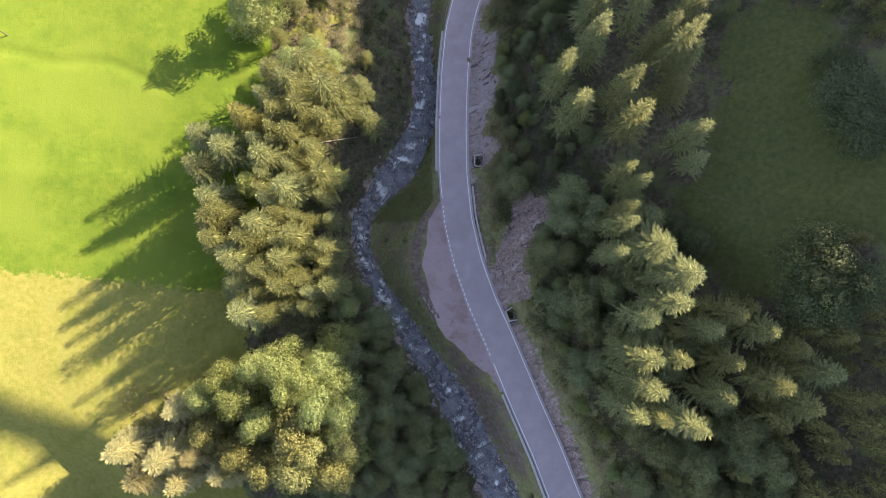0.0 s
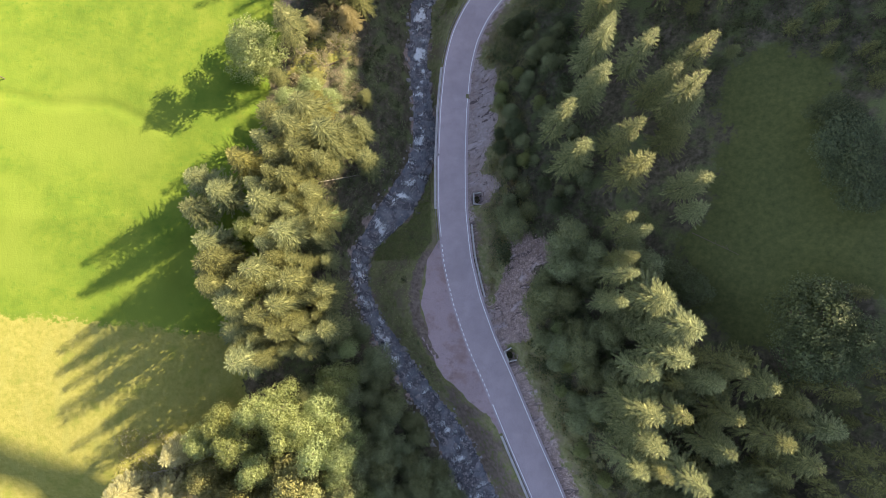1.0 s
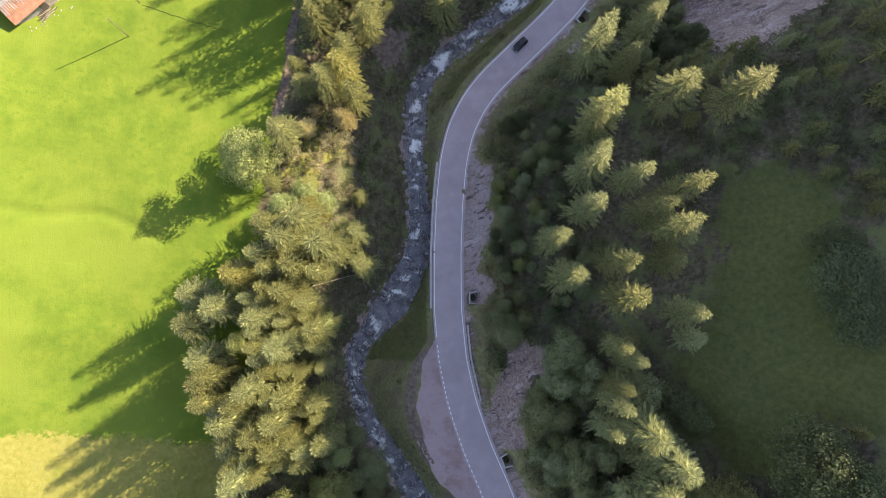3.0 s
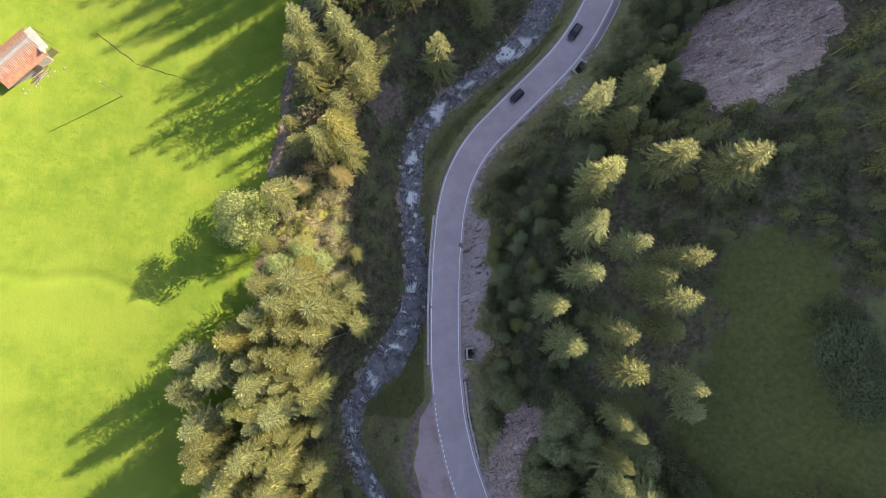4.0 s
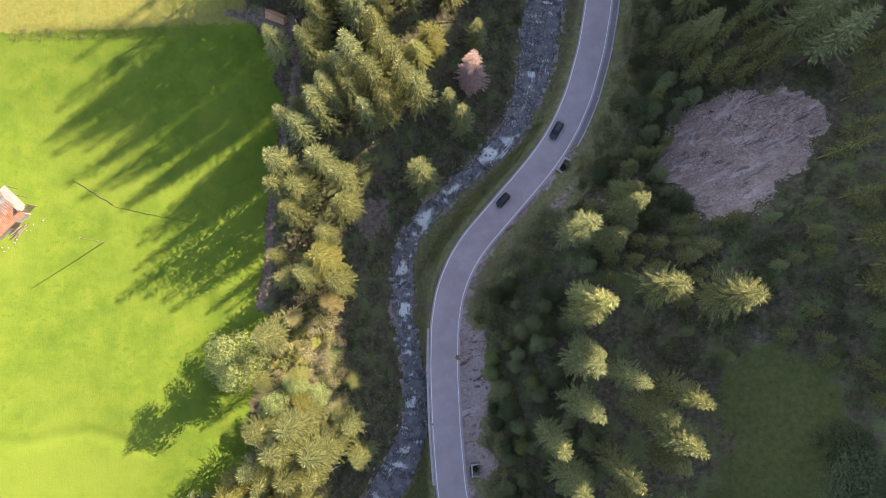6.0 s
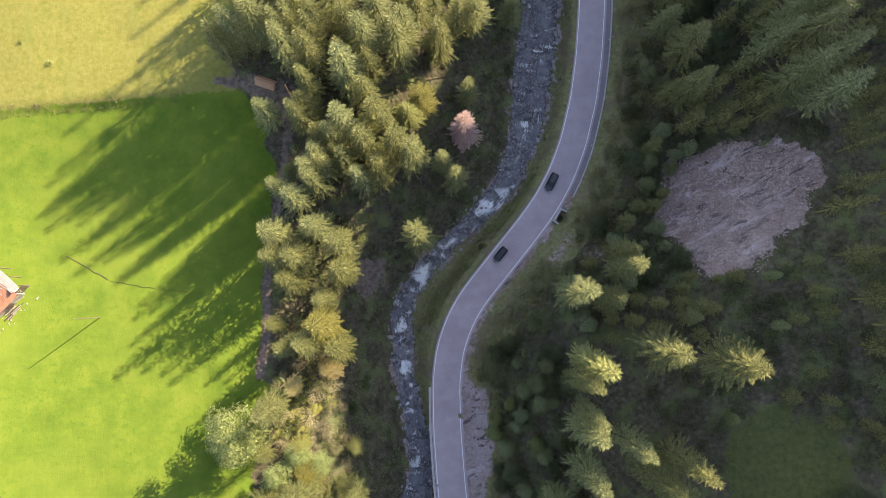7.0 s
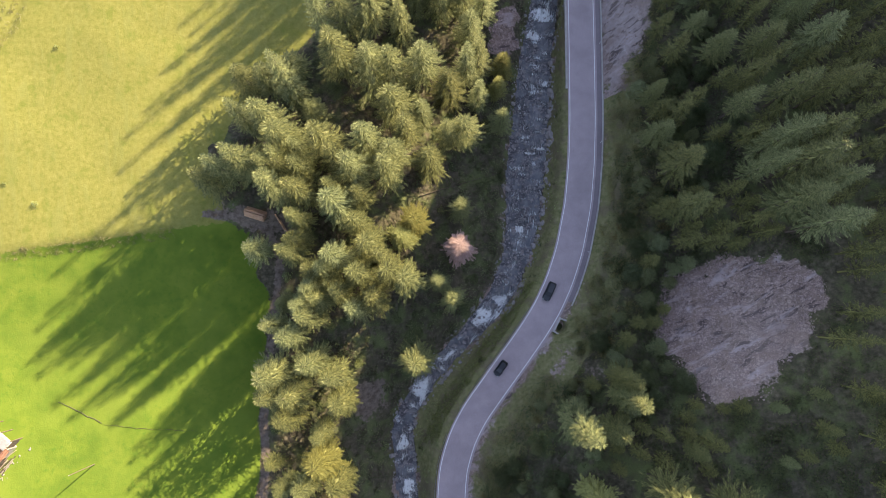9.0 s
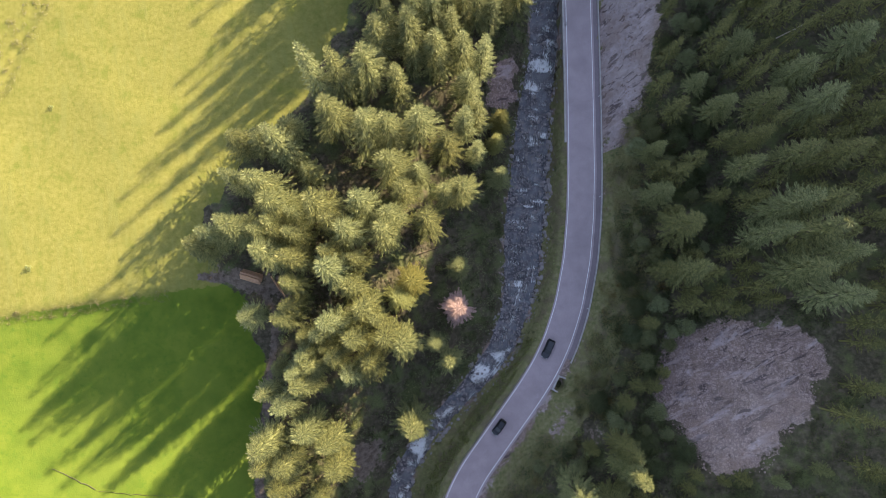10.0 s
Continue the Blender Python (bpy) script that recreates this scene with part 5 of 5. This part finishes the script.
# ---- stones ----
def rock_mesh(seed, material, rough=0.35):
    bm = bmesh.new()
    bmesh.ops.create_icosphere(bm, subdivisions=2, radius=0.5)
    r = random.Random(seed)
    off = Vector((r.uniform(0, 50), r.uniform(0, 50), r.uniform(0, 50)))
    flat = r.uniform(0.5, 0.8)
    for v in bm.verts:
        n = noise.noise(v.co * 2.2 + off) + 0.5 * noise.noise(v.co * 5 + off)
        v.co *= 1 + rough * n
        v.co.z *= flat
    me = bpy.data.meshes.new("boulder")
    bm.to_mesh(me)
    bm.free()
    me.materials.append(material)
    return me


rocks = [rock_mesh(200 + i, M_ROCK) for i in range(7)]
stone_rng = random.Random(21)


def lay_stone(name, x, y, z, s, label, group):
    ob = new(name, rocks[stone_rng.randrange(len(rocks))])
    ob.matrix_basis = pose(x, y, z, stone_rng.uniform(-15, 15), stone_rng.uniform(-15, 15), stone_rng.uniform(0, 360)) @ Matrix.Diagonal((s * stone_rng.uniform(0.8, 1.4), s, s, 1))
    return tagged(ob, label, "stone", group)


def across(y, u):
    """A place u half-widths across the stream, square to its flow."""
    dx = float(stream_x(y + 1) - stream_x(y - 1)) / 2
    n = math.hypot(dx, 1)
    w = float(stream_w(y)) / max(n, 1.0) ** 0.35
    return float(stream_x(y)) + u * w / n, y - u * w * dx / n


for i in range(296):
    y = stone_rng.uniform(-48, 178)
    edge = stone_rng.random()
    if edge < 0.45:
        y = stone_rng.uniform(80, 160) if edge < 0.34 else y
        u = 1.02 + stone_rng.uniform(-0.06, 0.16)
    elif edge < 0.65:
        u = -1.0 - stone_rng.uniform(-0.12, 0.28)
    else:
        u = stone_rng.uniform(-0.95, 0.95)
    if abs(u) < 0.9 and not 96 < y < 150 and stone_rng.random() < 0.4:
        continue
    x, yy = across(y, u)
    s = stone_rng.uniform(0.35, 1.25) if abs(u) > 0.9 else stone_rng.uniform(0.3, 0.9)
    z = float(stream_z(yy)) + (0.12 * s if abs(u) > 0.9 else 0.0)
    lay_stone("boulder", x, yy, max(z, float(ground_z(x, yy)) + 0.1 * s), s, "grey boulder at the edge of the stream" if abs(u) > 0.9 else "wet grey boulder in the stream", "boulders of the stream")


def stone_field(name, label, count, pick, size, seed, material):
    """Small stones, joined: too many to count."""
    r = np.random.RandomState(seed)
    base = np.array([(1, 0, 0), (-1, 0, 0), (0, 1, 0), (0, -1, 0), (0, 0, 1), (0, 0, -1)], float)
    tri = [(0, 2, 4), (2, 1, 4), (1, 3, 4), (3, 0, 4), (2, 0, 5), (1, 2, 5), (3, 1, 5), (0, 3, 5)]
    V, F = [], []
    k = 0
    while k < count:
        p = pick(r)
        if p is None:
            continue
        s = r.uniform(*size) * (0.5 + r.rand() ** 2)
        v = base * r.uniform(0.6, 1.3, (6, 1)) * s * np.array([1, 1, 0.6])
        a = r.rand() * 6.28
        c, sn = math.cos(a), math.sin(a)
        v = v @ np.array([[c, -sn, 0], [sn, c, 0], [0, 0, 1]]) + r.uniform(-.15, .15, (6, 3)) * s
        V.append(v + np.array(p))
        F += [tuple(q + 6 * k for q in t) for t in tri]
        k += 1
    return tagged(new(name, pydata(name, np.concatenate(V), F, material)), label, "stones", kind="stuff")


def pick_stream(r):
    y = r.uniform(-48, 178)
    if y < 94 and r.rand() < 0.45:
        return None
    u = r.uniform(-1.25, 1.3)
    if abs(u) < 0.8 and r.rand() < (0.45 if 96 < y < 152 else 0.75):
        return None
    x, yy = across(y, u)
    return (x, yy, max(float(stream_z(yy)) - 0.02, float(ground_z(x, yy))))


def pick_in(poly):
    px, py = [p[0] for p in poly], [p[1] for p in poly]

    def pick(r):
        x, y = r.uniform(min(px), max(px)), r.uniform(min(py), max(py))
        if float(inside(np.array([x]), np.array([y]), poly)[0]) < 0.45:
            return None
        return (x, y, float(ground_z(x, y)) + 0.02)
    return pick


stone_field("stream_stones", "small grey stones along and in the stream", 1900, pick_stream, (0.12, 0.42), 5, M_ROCK)
stone_field("scree_stones", "loose purplish-grey stones on the bare slope", 3000, pick_in(SCREE), (0.08, 0.28), 6, M_SCREE)
stone_field("bank_stones", "loose stones on the small bare slope above the road", 900, pick_in(SCREE_MID), (0.08, 0.30), 7, M_SCREE)
stone_field("cutting_stones", "loose stones on the stony road cutting", 220, pick_in(CUTTING), (0.06, 0.25), 8, M_SCREE)
stone_field("slab_stones", "loose stones on the stony slope beside the road", 700, pick_in(SLAB), (0.06, 0.3), 9, M_SCREE)


# ---- along the road ----
build_rail(11.0, 19.4, -3.75, "short grey steel guard rail beside the lay-by")
build_rail(52.5, 66.0, -3.7, "grey steel guard rail on the outside of the bend")
build_rail(70.5, 90.0, -3.7, "grey steel guard rail above the grassy stream bank")


def culvert(x, y, turn, label, size=1.0):
    """A concrete inlet: headwall beside the road, two wing walls and a dark pit between them."""
    z = float(road_z(y))
    ob = thing("culvert_inlet", pose(x, y, z, 0, 0, turn) @ Matrix.Diagonal((size, size, 1, 1)), label, "culvert", "culvert inlets")
    bm = bmesh.new()
    box(bm, (0.32, 2.6, 2.4), (0, 0, -0.85), bevel=0.03)
    part("headwall", bm, M_CONCRETE, ob)
    for side in (-1, 1):
        bm = bmesh.new()
        box(bm, (1.7, 0.26, 2.3), (0.90, side * 1.27, -0.9), Matrix.Rotation(side * 0.16, 4, "Z"), 0.03)
        part("wing_wall", bm, M_CONCRETE, ob)
    # floor slab at the bottom of the pit, in a dark tone
    bm = bmesh.new()
    box(bm, (1.5, 2.2, 0.2), (0.9, 0, -1.85))
    part("pit_floor", bm, M_SOIL, ob, "dark pit floor")
    bm = bmesh.new()
    tube(bm, (-0.1, 0, -1.3), (0.22, 0, -1.3), 0.48, 0.48, 14)
    part("pipe_mouth", bm, M_DARK_STEEL, ob, "dark pipe mouth")
    return ob


culvert(5.55, 21.7, 0, "concrete culvert inlet with wing walls beside the road")
culvert(12.35, -12.4, 22, "concrete culvert inlet with a dark pit below the bank")
culvert(31.4, 87.7, -36, "square concrete culvert inlet with a dark pit at the bend", 1.4)


# ---- fields ----
def utility_pole(x, y, h):
    ob = thing("utility_pole", pose(x, y, float(ground_z(x, y))), "slender weathered wooden pole standing in the meadow", "pole", "poles in the meadow")
    bm = bmesh.new()
    tube(bm, (0, 0, -0.6), (0, 0, h), 0.10, 0.07, 9)
    part("shaft", bm, M_BARK, ob)
    bm = bmesh.new()
    tube(bm, (0, 0, h - 0.02), (0, 0, h + 0.12), 0.09, 0.02, 9)
    part("cap", bm, M_STEEL, ob, "small metal cap")
    for k in (0.25, 0.6):
        bm = bmesh.new()
        tube(bm, (0.07, 0, h - k), (0.3, 0, h - k + 0.05), 0.02, 0.02, 5)
        part("insulator_hook", bm, M_DARK_STEEL, ob)
    return ob


utility_pole(-65.4, 75.3, 8.6)
utility_pole(-85.6, 41.7, 8.6)


def hut():
    """A small field barn: rubble walls, rusty corrugated roof, and a lean-to with pale sheets."""
    cx, cy, turn = -83.0, 80.6, 42.5
    z = float(ground_z(cx, cy)) - 0.3
    ob = thing("barn", pose(cx, cy, z, 0, 0, turn), "small stone barn with a rusty corrugated roof in the meadow", "barn")
    length, width, eave, ridge = 9.8, 7.2, 2.7, 4.5
    hl, hw = length / 2 - 0.35, width / 2 - 0.45
    for side in (-1, 1):
        bm = bmesh.new()
        box(bm, (hl * 2, 0.45, eave + 0.6), (0, side * (hw - 0.22), eave / 2 - 0.3), bevel=0.04)
        part("side_wall", bm, M_RUBBLE, ob)
        bm = bmesh.new()
        prof = [(-hw + 0.46, -0.6), (hw - 0.46, -0.6), (hw - 0.46, eave), (0, ridge - 0.25), (-hw + 0.46, eave)]
        rows = [[bm.verts.new((side * hl - s, a, b)) for a, b in prof] for s in (0, side * 0.4)]
        bm.faces.new(rows[0]), bm.faces.new(rows[1][::-1])
        for i in range(5):
            j = (i + 1) % 5
            bm.faces.new((rows[0][i], rows[0][j], rows[1][j], rows[1][i]))
        bmesh.ops.recalc_face_normals(bm, faces=bm.faces)
        part("gable_wall", bm, M_RUBBLE, ob)
    # corrugated sheets, each its own
    pitch = math.atan2(ridge - eave, width / 2)
    run = math.hypot(ridge - eave, width / 2) + 0.25
    for side in (-1, 1):
        for k in range(11):
            bm = bmesh.new()
            w = length / 11
            x0 = -length / 2 + k * w
            n = 12
            lift = 0.012 * (k % 2)
            rows = []
            for i in range(n + 1):
                x = x0 + w * i / n
                h = 0.03 * math.sin(i * math.pi) + 0.028 * math.cos(i * 2 * math.pi / 3) + lift
                rows.append([bm.verts.new((x, side * s * math.cos(pitch), ridge - s * math.sin(pitch) + h + d)) for s, d in ((0.02, 0.03), (run * (1 + 0.012 * math.sin(k * 3.1 + side)), 0.03), (run, 0.0), (0.02, 0.0))])
            for i in range(n):
                for j in range(4):
                    q = (j + 1) % 4
                    bm.faces.new((rows[i][j], rows[i + 1][j], rows[i + 1][q], rows[i][q]))
            bmesh.ops.recalc_face_normals(bm, faces=bm.faces)
            part("roof_sheet", bm, M_RUST, ob)
    # pale worn ribs over the joints of the sheets
    for side in (-1, 1):
        for k in range(20):
            bm = bmesh.new()
            ln = run * (0.18 + 0.34 * abs(math.sin(k * 2.3 + side)))
            y0 = side * (0.2 + ln / 2) * math.cos(pitch)
            box(bm, (0.17, ln, 0.035), (-length / 2 + (k + 0.5) * length / 20, y0, ridge - abs(y0) * math.tan(pitch) + 0.075), Matrix.Rotation(-side * pitch, 4, "X"))
            part("rib", bm, M_SHEET, ob)
    bm = bmesh.new()
    for side in (-1, 1):
        box(bm, (length, 0.42, 0.05), (0, side * 0.2, ridge - 0.03), Matrix.Rotation(-side * pitch, 4, "X"))
    part("ridge_cap", bm, M_SHEET, ob, "pale metal ridge cap")
    for k in range(5):
        bm = bmesh.new()
        box(bm, (0.16, width - 0.6, 0.16), (-hl + 0.6 + k * (2 * hl - 1.2) / 4, 0, eave - 0.02))
        part("tie_beam", bm, M_BARK, ob)
    # boarded door and shutter on the down-valley side
    bm = bmesh.new()
    box(bm, (1.5, 0.12, 2.0), (1.4, -hw - 0.04, 0.95), bevel=0.02)
    part("door", bm, M_BARK, ob, "weathered board door")
    bm = bmesh.new()
    box(bm, (0.9, 0.1, 0.7), (-1.8, -hw - 0.04, 1.5), bevel=0.02)
    part("shutter", bm, M_PALE_BARK, ob)
    # lean-to at the gable
    bm = bmesh.new()
    box(bm, (1.7, 5.6, 0.07), (length / 2 + 0.6, -0.4, eave + 0.75), Matrix.Rotation(0.13, 4, "Y"), 0.01)
    part("lean_to_roof", bm, M_SHEET, ob, "pale sheet roof of the lean-to")
    for y in (-2.9, -0.4, 2.1):
        bm = bmesh.new()
        box(bm, (0.15, 0.15, eave + 0.6), (length / 2 + 1.55, y, eave / 2 - 0.1))
        part("lean_to_post", bm, M_BARK, ob)
    bm = bmesh.new()
    for k in range(6):
        box(bm, (1.9, 0.06, 0.24), (length / 2 + 0.6, -2.98, 0.2 + k * 0.4))
    part("board_wall", bm, M_BARK, ob, "gappy timber boards")
    return ob


hut()


def board_stack():
    """Weathered boards and rails leaning and lying along the barn wall."""
    r = random.Random(9)
    x, y, turn = -80.4, 77.9, 42.5
    ob = thing("board_stack", pose(x, y, float(ground_z(x, y)), 0, 0, turn), "untidy stack of weathered boards along the barn wall", "boards")
    for k in range(20):
        bm = bmesh.new()
        ln = r.uniform(1.8, 4.2)
        box(bm, (ln, r.uniform(0.12, 0.3), 0.05), (r.uniform(-2.6, 2.6), r.uniform(-0.7, 0.5), 0.1 + 0.07 * (k // 2) * r.uniform(0.6, 1.0)), Matrix.Rotation(r.uniform(-0.25, 0.25), 4, "Z") @ Matrix.Rotation(r.uniform(-0.06, 0.06), 4, "Y"), 0.006)
        part("board", bm, M_PALE_BARK if k % 3 else M_BARK, ob)
    return ob


board_stack()
for k in range(16):
    px, py = -80.2 + 4.6 * stone_rng.uniform(-1, 1), 76.9 + 4.2 * stone_rng.uniform(-1, 1)
    along = (px + 80.4) * 0.737 + (py - 77.0) * 0.676
    px, py = -80.0 + 0.737 * along + stone_rng.uniform(-.5, .9), 77.2 + 0.676 * along + stone_rng.uniform(-.9, .3)
    lay_stone("rubble_stone", px, py, float(ground_z(px, py)) + 0.05, stone_rng.uniform(0.15, 0.38), "pale rubble stone beside the barn", "rubble by the barn")


def marker_post(y):
    dx = float(road_x(y + 1) - road_x(y - 1)) / 2
    n = math.hypot(dx, 1)
    ob = thing("marker_post", pose(float(road_x(y)) + 4.25 / n, y - 4.25 * dx / n, float(road_z(y)) - 0.1, 0, 0, math.degrees(-math.atan(dx))), "white plastic marker post at the road edge", "marker post", "marker posts")
    bm = bmesh.new()
    box(bm, (0.10, 0.14, 1.1), (0, 0, 0.5), bevel=0.02)
    part("post", bm, M_PAINT, ob)
    bm = bmesh.new()
    box(bm, (0.105, 0.145, 0.16), (0, 0, 0.85))
    part("black_band", bm, M_TYRE, ob, "black band")
    bm = bmesh.new()
    box(bm, (0.06, 0.15, 0.1), (0, 0, 0.86))
    part("reflector", bm, M_LAMP_GLASS, ob, "small reflector")
    return ob


for y in (104.5, 128.5, 152.0):
    marker_post(y)


def log(name, a, b, r0, r1, material, label, category="log", group="", lift=0.9):
    """A trunk lying from a to b on the ground."""
    za, zb = float(ground_z(*a)) + r0 * lift, float(ground_z(*b)) + r1 * lift
    ob = thing(name, pose(a[0], a[1], za), label, category, group)
    bm = bmesh.new()
    d = Vector((b[0] - a[0], b[1] - a[1], zb - za))
    tube(bm, (0, 0, 0), d, r0, r1, 9)
    part("trunk", bm, material, ob)
    r = random.Random(int(a[0] * 10 + a[1]))
    for k in range(5):
        bm = bmesh.new()
        p = d * r.uniform(0.3, 0.95)
        tube(bm, p, p + Vector((r.uniform(-0.8, 0.8), r.uniform(-0.8, 0.8), r.uniform(0.1, 0.5))), 0.045, 0.012, 5)
        part("branch_stub", bm, material, ob)
    return ob


log("fallen_trunk", (-35, 45.5), (-22, 52.0), 0.28, 0.16, M_BARK, "long dark fallen trunk on the sunny bank", lift=3.0)
log("fallen_trunk", (43.6, 12.1), (50.2, 8.0), 0.07, 0.03, M_BARK, "thin bare fallen trunk in the shaded meadow")
log("fallen_trunk", (5.4, 120.1), (25.0, 124.8), 0.10, 0.05, M_BARK, "thin bare fallen trunk beside the stream", lift=4.0)
log("fallen_trunk", (84, 151.5), (92, 153.5), 0.16, 0.08, M_PALE_BARK, "bleached fallen trunk in the dark wood", lift=3)
log("fallen_trunk", (-58.4, -35.0), (-48, -33.0), 0.2, 0.1, M_PALE_BARK, "bleached dead trunk among dry brush", lift=4)
log("fallen_trunk", (-57, -38.0), (-46, -30.5), 0.18, 0.08, M_PALE_BARK, "bleached dead trunk among dry brush", lift=6)
log("fallen_trunk", (-52, -40.0), (-43, -33.0), 0.22, 0.08, M_BARK, "dark dead trunk among dry brush", lift=5)
log("fallen_trunk", (-27.5, 24.0), (-14.5, 28.2), 0.12, 0.05, M_PALE_BARK, "thin pale fallen trunk in the wood", lift=3)
log("fallen_trunk", (-32, 57.0), (-27, 60.5), 0.14, 0.06, M_PALE_BARK, "pale fallen trunk on the sunny bank", lift=5)


def log_pile():
    ob = thing("log_pile", pose(-28.1, 119.7, float(ground_z(-28.1, 119.7)), 0, 0, -26), "pile of cut spruce logs beside the dirt track", "log pile")
    r = random.Random(4)
    for row, n in enumerate((5, 4, 3, 2)):
        for k in range(n):
            y, z = (k - (n - 1) / 2) * 0.44, 0.22 + row * 0.37
            bm = bmesh.new()
            e = r.uniform(-0.15, 0.15)
            tube(bm, (-2.1 + e, y, z), (2.1 + e, y, z), 0.22, 0.19, 10)
            part("log", bm, M_CUT_WOOD, ob)
    return ob


log_pile()
log("cut_log", (-24.5, 119.2), (-23.2, 115.8), 0.18, 0.15, M_CUT_WOOD, "short peeled log beside the track")
log("cut_log", (-23.8, 118.0), (-22.6, 114.6), 0.15, 0.13, M_CUT_WOOD, "short peeled log beside the track")


# ---- the two cars ----
def car(y, offset, length, width, height, paint, label):
    dx = float(road_x(y + 1) - road_x(y - 1)) / 2
    n = math.hypot(dx, 1)
    x0, y0 = float(road_x(y)) + offset / n, y - offset * dx / n
    turn = math.degrees(math.atan2(-1, -dx))
    ob = thing("car", pose(x0, y0, float(road_z(y)) + 0.04, 0, 0, turn), label, "car", "cars on the road")
    hl, hw = length / 2, width / 2

    def loft(name, rings, material, parent, lab=""):
        bm = bmesh.new()
        rows = [[bm.verts.new(p) for p in ring] for ring in rings]
        for a, b in zip(rows, rows[1:]):
            for i in range(len(a)):
                j = (i + 1) % len(a)
                bm.faces.new((a[i], a[j], b[j], b[i]))
        bm.faces.new(rows[0][::-1]), bm.faces.new(rows[-1])
        bmesh.ops.recalc_face_normals(bm, faces=bm.faces)
        return part(name, bm, material, parent, lab)

    def ring(x, w, z0, z1):
        c = 0.12
        return [(x, -w, z0 + c), (x, -w + c, z0), (x, w - c, z0), (x, w, z0 + c), (x, w, z1 - c), (x, w - c, z1), (x, -w + c, z1), (x, -w, z1 - c)]

    sill, belt = 0.24, height * 0.60
    body = loft("body", [ring(-hl, hw * 0.84, sill + 0.1, belt - 0.12), ring(-hl + 0.25, hw * 0.97, sill, belt), ring(-hl * 0.3, hw, sill, belt), ring(hl * 0.35, hw, sill, belt - 0.02), ring(hl - 0.35, hw * 0.95, sill, belt - 0.14), ring(hl, hw * 0.78, sill + 0.1, belt - 0.30)], paint, ob)
    loft("greenhouse", [ring(-hl + 0.12, hw * 0.80, belt - 0.1, belt + 0.14), ring(-hl + 0.5, hw * 0.80, belt - 0.1, height - 0.06), ring(hl * 0.08, hw * 0.80, belt - 0.1, height - 0.06), ring(hl * 0.50, hw * 0.84, belt - 0.1, belt + 0.13)], M_GLASS, ob, "dark tinted car windows")
    loft("roof", [ring(-hl + 0.42, hw * 0.74, height - 0.28, height - 0.02), ring(-hl + 0.8, hw * 0.76, height - 0.28, height), ring(hl * 0.02, hw * 0.75, height - 0.28, height - 0.015), ring(hl * 0.10, hw * 0.72, height - 0.28, height - 0.04)], paint, ob)
    for sx in (-1, 1):
        for sy in (-1, 1):
            wx, wy = sx * hl * 0.62, sy * (hw - 0.08)
            bm = bmesh.new()
            tube(bm, (wx, wy - 0.1, 0.31), (wx, wy + 0.1, 0.31), 0.31, 0.31, 18)
            wheel = part("wheel", bm, M_TYRE, ob, "black tyre")
            bm = bmesh.new()
            tube(bm, (wx, wy - 0.11, 0.31), (wx, wy + 0.11, 0.31), 0.19, 0.19, 12)
            part("rim", bm, M_STEEL, wheel, "grey metal rim")
        for sy in (-1, 1):
            bm = bmesh.new()
            box(bm, (0.16, 0.34, 0.16), (sx * (hl - 0.08), sy * hw * 0.62, belt - 0.30), bevel=0.03)
            part("headlight" if sx > 0 else "tail_light", bm, M_LAMP_GLASS if sx > 0 else M_TAIL, ob, "clear headlight" if sx > 0 else "red tail light")
    for sy in (-1, 1):
        bm = bmesh.new()
        box(bm, (0.14, 0.22, 0.14), (hl * 0.32, sy * (hw + 0.08), belt + 0.06), bevel=0.03)
        part("door_mirror", bm, paint, ob)
    for sx in (-1, 1):
        bm = bmesh.new()
        box(bm, (0.14, width * 0.82, 0.2), (sx * (hl - 0.02), 0, sill + 0.2), bevel=0.05)
        part("bumper", bm, M_TYRE, ob, "black plastic bumper")
    return ob


car(79.2, -1.25, 3.75, 1.66, 1.5, M_CAR_DARK, "small dark hatchback driving down the road")
car(94.6, -1.25, 4.4, 1.80, 1.5, M_CAR_GREY, "dark grey estate car driving down the road")
